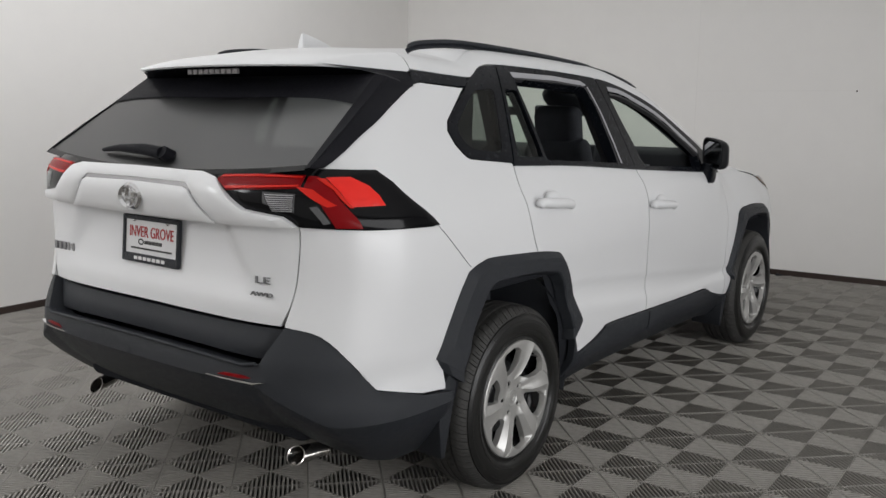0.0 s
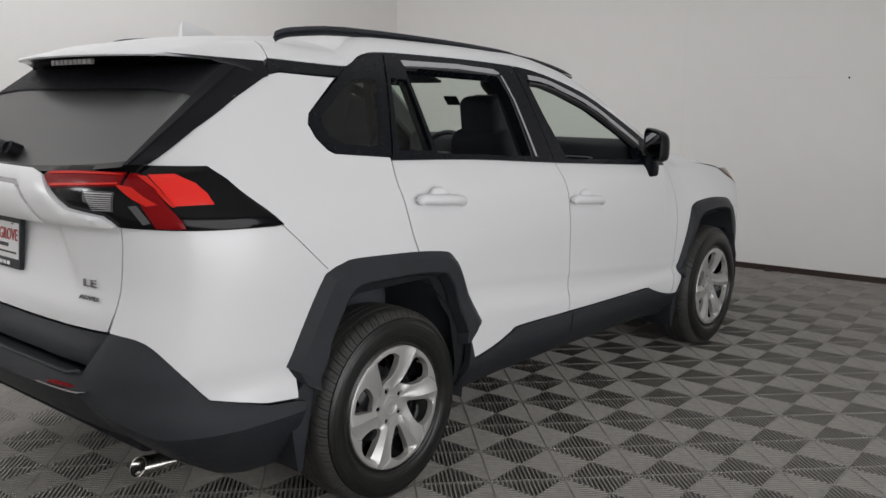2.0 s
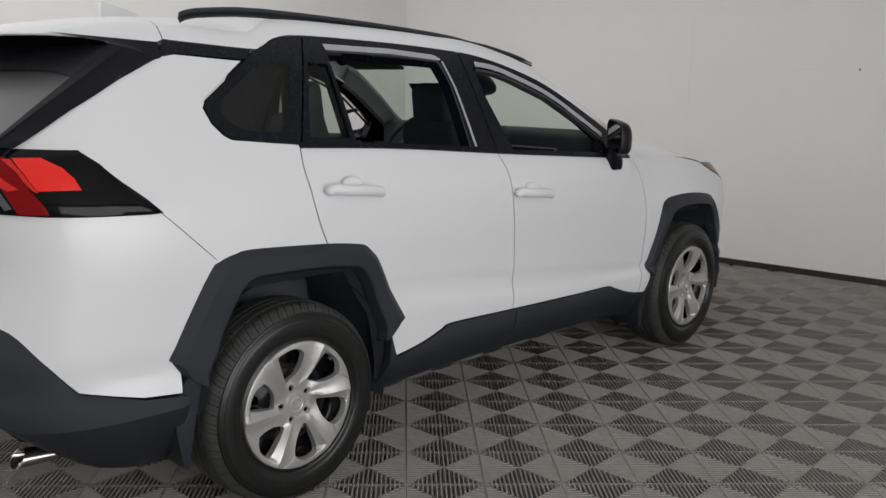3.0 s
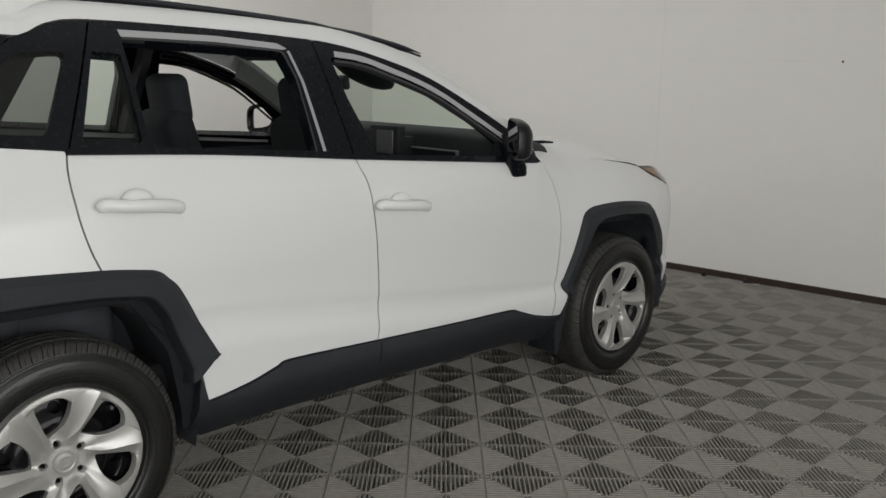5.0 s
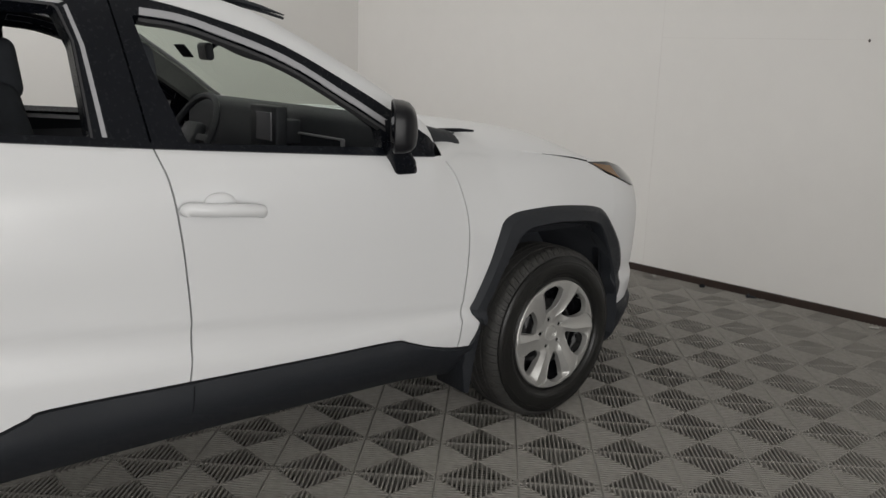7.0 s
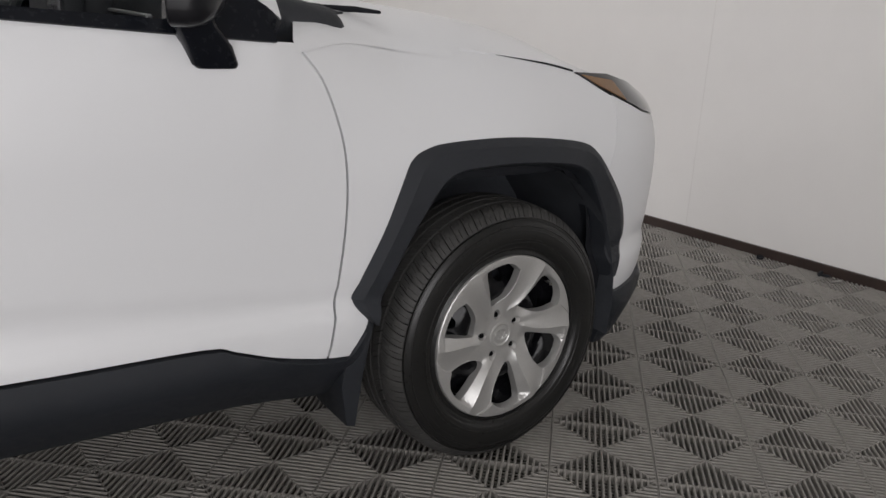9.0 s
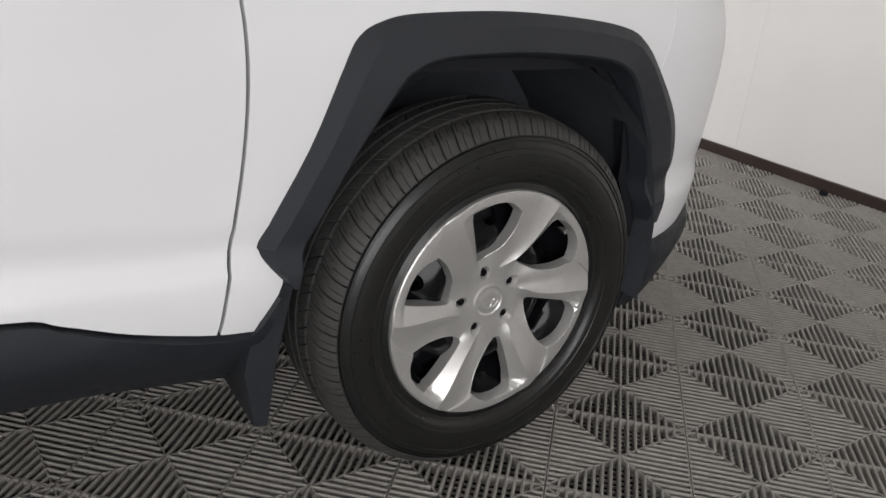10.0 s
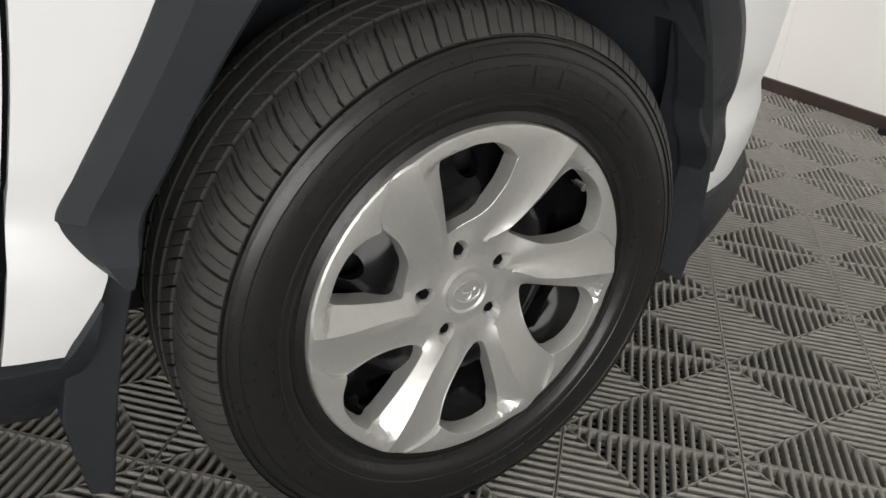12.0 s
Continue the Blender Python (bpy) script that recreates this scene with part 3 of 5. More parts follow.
gate = [(REAR_C, .762), at_x(.35, .760), at_x(.640, .757)] + GATE_SEAM[::-1][1:] + [at_x(.60, 1.085), at_x(.494, 1.108), at_x(.43, 1.155), at_x(.36, 1.195), (REAR_C, 1.197)]
sheet("tailgate", gate, PAINT, car, sides=BOTH, joined=True, surf=gate_surf, step=0.022, gap=0.002)
garnish = [(REAR_C, 1.066), at_x(.402, 1.068), at_x(.300, 1.156), at_x(.270, 1.163), (REAR_C, 1.166)]
sheet("tailgate_garnish", garnish, PAINT, car, sides=BOTH, joined=True, step=0.022, off=0.032, flange=0.06, bulge=0.007, roll=0.008)
groove = [(REAR_C, 1.162), at_x(.268, 1.159), at_x(.296, 1.152), at_x(.392, 1.068), at_x(.432, 1.068), at_x(.322, 1.168), at_x(.285, 1.180), (REAR_C, 1.182)]
sheet("garnish_groove", groove, GREY_CHROME, car, sides=BOTH, joined=True, step=0.025, off=0.026, flange=0.01, label="dark chrome groove round the garnish")
surround = [(REAR_C, 1.176), at_x(.282, 1.174), at_x(.307, 1.160), at_x(.407, 1.068), at_x(.690, 1.071), at_x(.676, 1.086), at_x(.655, 1.100), at_x(.600, 1.107), at_x(.526, 1.117), at_x(.455, 1.158), at_x(.405, 1.192), at_x(.345, 1.204), (REAR_C, 1.207)]
sheet("tailgate_ledge", surround, PAINT, car, sides=BOTH, joined=True, step=0.018, off=0.029, flange=0.05, bulge=0.008, roll=0.008)
lower_trim = [(REAR_C, .664), at_x(.30, .662), at_x(.56, .652), at_x(.594, .656), at_x(.648, .750), (REAR_C, .752)]
sheet("tailgate_trim", lower_trim, CLAD, car, sides=BOTH, joined=True, step=0.03, off=-0.030, flange=0.03, label="black plastic lower tailgate trim", bulge=0.01, roll=0.02)
rear_bumper = [(REAR_C, .652), at_x(.30, .650), at_x(.55, .638), at_x(.600, .645), at_x(.656, .752)] + BUMPER_SEAM[1:] + [at_y(-.55, .508), at_y(-.42, .492), at_y(-.41, .25), at_y(-.55, .255), at_x(.74, .300), at_x(.56, .350), at_x(.30, .338), (REAR_C, .338)]


def fold(s):
    """The height of the bumper's crease."""
    x = abs(skin(s, .5).x)
    return .468 if x > .80 else .468 + (.80 - x) * .60 if x > .60 else .588


def bumper_surf(s, z):
    """The bumper's skin: a facet that leans out to a crease, and a deep undercut below it."""
    p = skin(s, z)
    n = facing(skin, s, z)
    n = Vector((n.x, n.y, 0)).normalized()
    f = fold(s)
    return p + n * (.020 - .16 * max(0, z - f)) - n * (.50 if abs(p.x) > .8 else .62) * max(0, f - z)


CREASE = [(s, fold(s)) for s in [at_y(-.415, .47)[0] + (REAR_C - at_y(-.415, .47)[0]) * k / 70 for k in range(1, 70)]]
sheet("rear_bumper", rear_bumper, CLAD, car, sides=BOTH, joined=True, step=0.024, off=0.010, flange=0.085, surf=bumper_surf, label="black textured plastic rear bumper", bulge=0.005, roll=0.010, creases=[CREASE], sharp=0.38)
# ledge line and skid panel
tube("bumper_ledge", [Vector((x, skin(*at_x(x, z)).y - 0.031, z)) for x, z in [(-.60, .650), (-.55, .641), (-.30, .652), (0, .654), (.30, .652), (.55, .641), (.60, .650)]], 0.006, CLAD, car, n=8)
RED = material("red_lens", (0.82, 0.028, 0.020), 0.3, spec=0.2, coat=0.15, coat_rough=0.05)
RED_MID = material("mid_red_lens", (0.60, 0.020, 0.012), 0.25, spec=0.2, coat=0.15)
RED_DEEP = material("deep_red_lens", (0.20, 0.003, 0.005), 0.3, spec=0.1, coat=0.06)
LAMP_SMOKE = material("smoky_reflector", (0.10, 0.10, 0.105), 0.15, metal=0.5, coat=0.5)
CLEAR = material("clear_lens", (0.42, 0.42, 0.43), 0.3, metal=0.4)
for side in BOTH:
    r = sheet("rear_reflector", [at_x(.450, .601), at_x(.55, .601), at_x(.580, .605), at_x(.55, .611), at_x(.48, .610)], RED_DEEP, car, sides=(side,), step=0.02, off=0.036, flange=0.02, label="narrow red bumper reflector")[0]
    sheet("reflector_trim", [at_x(.405, .594), at_x(.59, .590), at_x(.630, .600), at_x(.59, .596), at_x(.415, .598)], CHROME, r, sides=(side,), step=0.03, off=0.043, flange=0.03, label="thin bright trim")

# tail lamps
lamp = [at_x(.385, 1.200), at_x(.416, 1.216), at_x(.492, 1.228), at_x(.655, 1.231), at_y(-.80, 1.234), at_y(-.657, 1.230), at_y(-.612, 1.192), at_y(-.466, 1.052), at_y(-.72, 1.060), at_x(.698, 1.069), at_x(.680, 1.084), at_x(.655, 1.098), at_x(.600, 1.105), at_x(.526, 1.115), at_x(.455, 1.156)]
bar = [at_x(.404, 1.191), at_x(.430, 1.206), at_x(.561, 1.212), at_x(.693, 1.211), at_x(.695, 1.176), at_x(.459, 1.165)]
bar_lines = ([at_x(.430, 1.2005), at_x(.560, 1.2065), at_x(.690, 1.2060), at_x(.690, 1.2015), at_x(.560, 1.2020), at_x(.425, 1.1955)], [at_x(.452, 1.1735), at_x(.690, 1.1830), at_x(.691, 1.1785), at_x(.459, 1.1680)])
hook = [at_x(.701, 1.210), at_y(-.815, 1.208), at_y(-.801, 1.166), at_y(-.764, 1.083), at_y(-.758, 1.064), at_y(-.815, 1.068), at_y(-.822, 1.085), at_y(-.840, 1.146), at_y(-.862, 1.168), at_x(.703, 1.174)]
strips = ([at_y(-.866, 1.180), at_y(-.842, 1.172), at_y(-.806, 1.130), at_y(-.826, 1.126), at_y(-.848, 1.146)], [at_y(-.822, 1.202), at_y(-.806, 1.201), at_y(-.792, 1.166), at_y(-.770, 1.120), at_y(-.778, 1.120), at_y(-.803, 1.170)])
block = [at_y(-.803, 1.205), at_y(-.748, 1.207), at_y(-.708, 1.181), at_y(-.687, 1.153), at_y(-.677, 1.122), at_y(-.772, 1.124), at_y(-.790, 1.166)]
facet = [at_y(-.857, 1.128), at_y(-.843, 1.130), at_y(-.824, 1.082), at_y(-.836, 1.078)]
reverse = [at_x(.590, 1.166), at_x(.688, 1.162), at_x(.690, 1.112), at_x(.640, 1.124), at_x(.594, 1.138)]
for side in BOTH:
    tl = sheet("tail_lamp", lamp, HOUSING, car, sides=(side,), step=0.018, off=0.010, flange=0.02, label="dark tail lamp with red lenses", bulge=0.006, roll=0.01)[0]
    rb = sheet("red_bar", bar, RED_DEEP, tl, sides=(side,), step=0.014, off=0.019, flange=0.008, label="deep red light bar", bulge=0.005, roll=0.008)[0]
    for line in bar_lines:
        sheet("bar_line", line, RED_MID, rb, sides=(side,), step=0.02, off=0.0248, flange=0.003, label="brighter red line")
    rh = sheet("red_hook", hook, RED_DEEP, tl, sides=(side,), step=0.014, off=0.018, flange=0.006, label="deep red lens", bulge=0.003, roll=0.008)[0]
    for line in strips:
        sheet("bright_strip", line, RED_MID, rh, sides=(side,), step=0.014, off=0.0222, flange=0.003, label="brighter red strip inside the lamp")
    sheet("red_block", block, RED, tl, sides=(side,), step=0.014, off=0.020, flange=0.006, label="bright red reflector lens", bulge=0.003, roll=0.006)
    sheet("grey_facet", facet, LAMP_SMOKE, tl, sides=(side,), step=0.015, off=0.0185, flange=0.003, label="grey reflector facet")
    rl = sheet("reverse_lamp", reverse, LAMP_SMOKE, tl, sides=(side,), step=0.015, off=0.017, flange=0.006, label="clear reversing lamp with ribbed reflector")[0]
    for k in range(9):
        z0 = 1.160 - k * .0052
        x0 = .600 + .003 * k
        sheet("reflector_rib", [at_x(x0, z0), at_x(.684, z0 - .001), at_x(.684, z0 - .0028), at_x(x0, z0 - .0022)], CLEAR, rl, sides=(side,), step=0.03, off=0.0195, flange=0.0015)

# rear window, spoiler, pillar trim
def glass_pt(u, v):
    """The rear window: u from the middle to the edge (0..1), v from its foot to its top (0..1)."""
    half = .722 + (.640 - .722) * v
    yc = -.905 + (-.470 + .905) * v - .03 * math.sin(math.pi * v)
    ye = -.868 + (-.455 + .868) * v
    z = 1.200 + .040 * u**2 * (1 - v) + (1.535 - 1.200) * v
    return Vector((half * u, yc + (ye - yc) * u**2.5, z))


loft("rear_window", [[glass_pt(u / 12 * .99, .03 + v / 10 * .95) for u in range(13)] for v in range(11)], TINT, car, "dark tinted rear window", mirror=True)
loft("glass_foot_band", [[glass_pt(u / 12, -.01 + .05 * v / 3) + Vector((0, -.003, .002)) for u in range(13)] for v in range(4)], HOUSING, car, "black border of the rear window", mirror=True)
head = lambda u: .745 - .10 * u**5
loft("glass_head_band", [[glass_pt(u / 16, head(u / 16) + (.99 - head(u / 16)) * v / 4) + Vector((0, -.003, .003)) for u in range(17)] for v in range(5)], TRIM_BLACK, car, "black border of the rear window", mirror=True)
SPOILER_END, SEAM_END = Vector((.497, -.588, 1.567)), Vector((.655, -.322, 1.546))
TRIM_OUT = [(-.80, 1.246), (-.66, 1.340), (-.50, 1.432), (-.36, 1.497), (-.335, 1.503)]
for side in BOTH:
    lines = []
    for k in range(25):
        t = k / 24 * 1.25
        v = min(1, t)
        a = glass_pt(1.0, v) + Vector((-.002, -.004, .003))
        i = min(int(v * 4), 3)
        f = v * 4 - i
        q = [TRIM_OUT[i][j] + (TRIM_OUT[i + 1][j] - TRIM_OUT[i][j]) * f for j in (0, 1)]
        b = skin(*at_y(q[0] + .008, q[1] - .008))
        if t > 1:
            w = (t - 1) / .25
            a, b = a.lerp(SPOILER_END, w), b.lerp(SEAM_END, w)
        b = b + Vector((.004, -.003, .002)) * max(0, min(1, (1.25 - t) * 8))
        ridge = a.lerp(b, .28) + Vector((.010, -.012, .004)) * max(0, min(1, (1.12 - t) * 6))
        fall = a.lerp(b, .34) + Vector((.004, -.004, .002)) * max(0, min(1, (1.12 - t) * 6))
        lines.append([Vector((p.x * side, p.y, p.z)) for p in (a, a.lerp(ridge, .5), ridge, fall, fall.lerp(b, .5), b)])
    loft("rear_pillar_trim", lines, TRIM_BLACK, car, "black plastic rear pillar trim", sharp=.35)

# wiper, badges, plate, exhaust
wiper = tube("rear_wiper", [glass_pt(.04, .175) + Vector((0, -.03, .004)), glass_pt(.03, .20) + Vector((-.08, -.045, .006)), glass_pt(.03, .21) + Vector((-.24, -.04, .002)), glass_pt(.03, .20) + Vector((-.36, -.028, -.006))], [.022, .020, .014, .007], TRIM_BLACK, car, "black rear wiper arm", n=10)
bm = bmesh.new()
bmesh.ops.create_cone(bm, segments=20, radius1=.026, radius2=.022, depth=.04, cap_ends=True, matrix=Matrix.Translation(glass_pt(.04, .175) + Vector((.012, -.02, 0))) @ pose(0, 0, 0, 60, 0, 0))
part("wiper_hub", bm, TRIM_BLACK, wiper, smooth=True)


def ring(bm, cx, cz, rx, rz, w, y, d, n=32):
    vs = []
    for k in range(n):
        a = 2 * math.pi * k / n
        c, s = math.cos(a), math.sin(a)
        vs.append([bm.verts.new(q) for q in ((cx + (rx + w) * c, y + d * .4, cz + (rz + w) * s), (cx + rx * c, y - d * .6, cz + rz * s), (cx + (rx - w) * c, y + d * .4, cz + (rz - w) * s))])
    for k in range(n):
        a, b = vs[k], vs[(k + 1) % n]
        for j in range(2):
            bm.faces.new((a[j], b[j], b[j + 1], a[j + 1]))


yb = skin(REAR_C, 1.118).y - .046
bm = bmesh.new()
ring(bm, 0.006, 1.122, .056, .039, .007, yb, .010)
ring(bm, 0.006, 1.134, .036, .018, .006, yb, .009)
ring(bm, 0.006, 1.120, .017, .032, .006, yb, .009)
part("tailgate_emblem", bm, CHROME, car, "oval chrome emblem of plain rings", smooth=True)


def writing(name, text, size, mat, parent, m, label, depth=0.0015):
    cu = bpy.data.curves.new(name, "FONT")
    cu.body, cu.size, cu.align_x, cu.align_y, cu.extrude = text, size, "CENTER", "CENTER", depth
    cu.resolution_u = 3
    ob = new("scrap", cu)
    dg = bpy.context.evaluated_depsgraph_get()
    me = bpy.data.meshes.new_from_object(ob.evaluated_get(dg))
    bpy.data.objects.remove(ob)
    me.transform(m)
    me.name = name
    me.materials.clear()
    me.materials.append(mat)
    o = new(name, me)
    o.parent = parent
    o["label"] = label
    return o


def on_gate(x, z, off, tilt=8, turn=0):
    p = gate_surf(*at_x(abs(x), z))
    return pose(x, p.y - off, z, 90 - tilt, 0, turn)


writing("trim_badge", "LE", .050, BADGE, car, on_gate(.565, .893, .004, 4, 7) @ Matrix.Diagonal((1.30, .62, 1, 1)), "chrome trim letters LE", .003)
writing("drive_badge", "AWD", .030, BADGE, car, on_gate(.565, .850, .004, 4, 7) @ Matrix.Diagonal((1.25, .62, 1, 1)), "chrome letters AWD", .003)
bm = bmesh.new()
for k in range(5):
    soft_box(bm, (-.013, -.004, -.016), (.013, .004, .016), .003, pose(-.63 + k * .030, skin(*at_x(.57, .885)).y - .003, .886, 0, 0, -8), 1)
part("model_badge", bm, BADGE, car, "small chrome model badge as plain bars")

plate = tagged(new("licence_plate"), "white dealer plate in a black frame on the tailgate", "licence plate")
plate_m = pose(.006, gate_surf(REAR_C, .963).y - .010, .963, -5, 0, 0)
WHITE = material("white_plate", (0.72, 0.72, 0.72), 0.35, vary=0.03, scale=20)
INK_RED = material("red_ink", (0.42, 0.02, 0.02), 0.4)
INK = material("dark_ink", (0.03, 0.03, 0.03), 0.4)


def on_plate(bm_fn, name, mat, label=""):
    bm = bmesh.new()
    bm_fn(bm)
    bmesh.ops.transform(bm, matrix=plate_m, verts=bm.verts)
    return part(name, bm, mat, plate, label, smooth=True, sharp=0.5)


def frame_bars(bm):
    soft_box(bm, (-.160, -.012, -.082), (-.148, .004, .082), .003)
    soft_box(bm, (.148, -.012, -.082), (.160, .004, .082), .003)
    soft_box(bm, (-.150, -.012, .066), (.150, .004, .082), .003)
    soft_box(bm, (-.150, -.012, -.082), (.150, .004, -.052), .003)


on_plate(lambda bm: box(bm, -.150, -.004, -.078, .150, .002, .076), "plate_sheet", WHITE)
on_plate(frame_bars, "plate_frame", CLAD, "black plastic plate frame")
pm = plate_m @ pose(0, -.0055, 0, 90, 0, 0)
writing("plate_words", "INVER GROVE", .052, INK_RED, plate, pm @ Matrix.Translation((0, .024, 0)) @ Matrix.Diagonal((.78, 1.05, 1, 1)), "red dealer name", .0008)
on_plate(lambda bm: [box(bm, -.036 + k * .020, -.0062, -.016, -.020 + k * .020, -.004, -.004) for k in range(5)], "maker_mark", INK, "dark maker mark as bars")
on_plate(lambda bm: ring(bm, -.058, -.010, .014, .009, .0025, -.006, .002, 20), "maker_ring", INK)
on_plate(lambda bm: [box(bm, -.115 + k * .0235, -.0062, -.036, -.095 + k * .0235, -.004, -.030) for k in range(10)], "web_line", INK, "small unreadable line as bars")
on_plate(lambda bm: [box(bm, -.085 + k * .026, -.0135, -.072, -.064 + k * .026, -.011, -.060) for k in range(7)], "frame_writing", CHROME, "pale writing on the frame as bars")
for x in (-.095, .095):
    on_plate(lambda bm: bmesh.ops.create_uvsphere(bm, u_segments=10, v_segments=6, radius=.006, matrix=pose(x, -.007, .064)), "plate_screw", CHROME)

TIP = material("brushed_steel_tip", (0.50, 0.48, 0.46), 0.22, metal=1.0, vary=0.1, scale=20)
for side in BOTH:
    bm = bmesh.new()
    rr, n = (.024, .031, .0275, .026, .022), 24
    axis = [Vector((.616 * side, -.700, .300)), Vector((.585 * side, -.800, .296)), Vector((.585 * side, -.800, .296)), Vector((.588 * side, -.785, .2965)), Vector((.610 * side, -.71, .300))]
    rows = [[bm.verts.new(c + Vector((math.cos(2 * math.pi * k / n) * q * 1.25, (.018 * math.sin(2 * math.pi * k / n) if 0 < i < 4 else 0), math.sin(2 * math.pi * k / n) * q * .92))) for k in range(n)] for i, (c, q) in enumerate(zip(axis, rr))]
    for a, b in zip(rows, rows[1:]):
        for k in range(n):
            bm.faces.new((a[k], a[(k + 1) % n], b[(k + 1) % n], b[k]))
    bm.faces.new(rows[-1])
    part("exhaust_tip", bm, TIP, car, "oval bright steel exhaust tip", smooth=True)

# the thin seam from the lamp's tip to the wheel arch
for side in BOTH:
    tube("panel_seam", [Vector((p.x * side, p.y, p.z)) for p in [skin(*at_y(-.466 + .169 * k / 8, 1.050 - .157 * k / 8)) + Vector((.0005, 0, 0)) for k in range(9)]], .0010, DARK, car, "thin dark panel seam", n=6)

# ---- the car: roof, pillars, side windows ----
ROOF_EDGE = bend([(-.30, 1.556), (.0, 1.540), (.06, 1.548), (.135, 1.582), (.259, 1.597), (.66, 1.590), (.95, 1.577), (1.15, 1.560), (1.34, 1.520), (1.57, 1.445), (1.81, 1.315), (1.96, 1.222), (2.09, 1.135)], 5)


def rail_in(y, z):
    """The white band above the side windows: points from the window frame up to the roof."""
    p = skin(y, z)
    lift = 1.0 if y < 1.0 else 1.0 + 0.40 * min(1, (y - 1.0) / 0.5)
    return [p + Vector((-.030, 0, -.006)), p + Vector((0, 0, 0)), p + Vector((-.014, .0, .020)) * lift, p + Vector((-.034, 0, .040)) * lift, p + Vector((-.064, .0, .056)) * lift]


ROOF_Z = smooth_curve([-.45, -.20, .20, .60, 1.0, 1.30, 1.55], [1.628, 1.652, 1.668, 1.668, 1.655, 1.632, 1.60])
bands = [rail_in(*q) for q in ROOF_EDGE]
for side in BOTH:
    loft("roof_side_rail", [[Vector((p.x * side, p.y, p.z)) for p in b] for b in bands], PAINT, car)
roof_lines = []
for b in bands:
    e = b[-1]
    if e.y > 1.42:
        break
    zc = ROOF_Z(e.y)
    roof_lines.append([Vector((e.x * (1 - t), e.y + 0.06 * t * max(0, (e.y - .8) / .6), e.z + (zc - e.z) * (1 - (1 - t) ** 2.4))) for t in [k / 12 for k in range(13)]])
loft("roof", roof_lines, PAINT, car, mirror=True)
liner = [[p + Vector((0, 0, -.035)) for p in line] for line in roof_lines]
PILLAR_GREY = material("grey_pillar_trim", (0.15, 0.155, 0.15), 0.85, vary=0.12, bump=0.3)
HEADLINER = material("dark_headliner", (0.050, 0.050, 0.056), 0.9, vary=0.15, bump=0.3)
loft("headliner", liner, HEADLINER, car, "dark headliner", mirror=True)
# windscreen
screen_lines = []
for b in bands:
    e = b[-1]
    if e.y < 1.38 or e.y > 2.12:
        continue
    t0 = (e.y - 1.38) / .72
    zc, yc = 1.632 + (1.105 - 1.632) * t0 ** .97, e.y + .07 + .20 * t0
    screen_lines.append([Vector((e.x * (1 - t), e.y + (yc - e.y) * (1 - (1 - t) ** 2), e.z + (zc - e.z) * (1 - (1 - t) ** 2))) for t in [k / 10 for k in range(11)]])
shield = loft("windscreen", screen_lines, GREEN, car, "green-tinted windscreen", mirror=True)
shield.visible_shadow = False
top = screen_lines[0]
loft("windscreen_border", [[p + Vector((0, .0, -.004)) for p in top], [p + Vector((0, .07, -.055)) for p in top]], GLOSS, car, "black upper windscreen border", mirror=True)
low = screen_lines[-1]
loft("cowl", [[p + Vector((0, -.02, -.010)) for p in low[2:]], [p + Vector((0, .06, -.020)) for p in low[2:]], [p + Vector((0, .15, -.026)) for p in low[2:]]], CLAD, car, "black plastic cowl below the windscreen", mirror=True)
tube("front_wiper", [low[3] + Vector((.0, .03, -.004)), low[5] + Vector((0, .02, .012)), low[8] + Vector((0, .00, .030))], .008, DARK, car, "black wiper")
tube("front_wiper", [Vector((.66, 2.27, 1.156)), Vector((.675, 2.36, 1.156)), Vector((.675, 2.43, 1.151))], [.008, .007, .004], DARK, car, "black wiper end")
for side in BOTH:
    loft("cowl_end", [[Vector((x * side, y, z + h)) for x, y, z in ((.800, 2.07, 1.112), (.772, 2.16, 1.130), (.735, 2.25, 1.142), (.690, 2.32, 1.146))] for h in (-.02, .004)] + [[Vector((x * side, y, z)) for x, y, z in ((.785, 2.07, 1.150), (.745, 2.16, 1.172), (.705, 2.25, 1.166), (.685, 2.31, 1.150))]], CLAD, car, "black cowl end at the windscreen pillar's foot")

# black side window frames with their openings
top_rear = [p for p in ROOF_EDGE if .262 < p[0] < 1.05]
top_front = [p for p in ROOF_EDGE if 1.062 < p[0] < 2.08]
lo = lambda pts: [(a, b - 0.003) for a, b in pts]
quarter_trim = [(.092, 1.222), (-.165, 1.252), (-.190, 1.265), (-.219, 1.302), (-.232, 1.345), (-.213, 1.376), (-.020, 1.500), (.016, 1.530), (.06, 1.546), (.130, 1.578), (.252, 1.593)]
quarter_hole = rounded([(.045, 1.262), (-.130, 1.278), (-.180, 1.325), (-.168, 1.368), (.020, 1.488), (.160, 1.500)], .03)
pane_hole = rounded([(.236, 1.500), (.322, 1.495), (.318, 1.236), (.140, 1.246)], .006)
rear_hole = rounded([(.338, 1.541), (.905, 1.520), (.930, 1.430), (.925, 1.188), (.340, 1.225)], .010)
front_hole = rounded([(1.112, 1.508), (1.25, 1.497), (1.36, 1.466), (1.57, 1.388), (1.75, 1.283), (1.862, 1.200), (1.848, 1.128), (1.190, 1.163), (1.132, 1.366)], .012)
rear_frame = lo(top_rear) + [(1.052, 1.565), (1.082, 1.163)] + [(a, b + .003) for a, b in BELT_REAR[::-1]] + [(.100, 1.224), (.258, 1.592)]
front_frame = lo(top_front) + [(2.085, 1.128), (2.05, 1.100)] + [(a, b + .003) for a, b in BELT_FRONT[::-1]] + [(1.088, 1.163), (1.058, 1.563)]
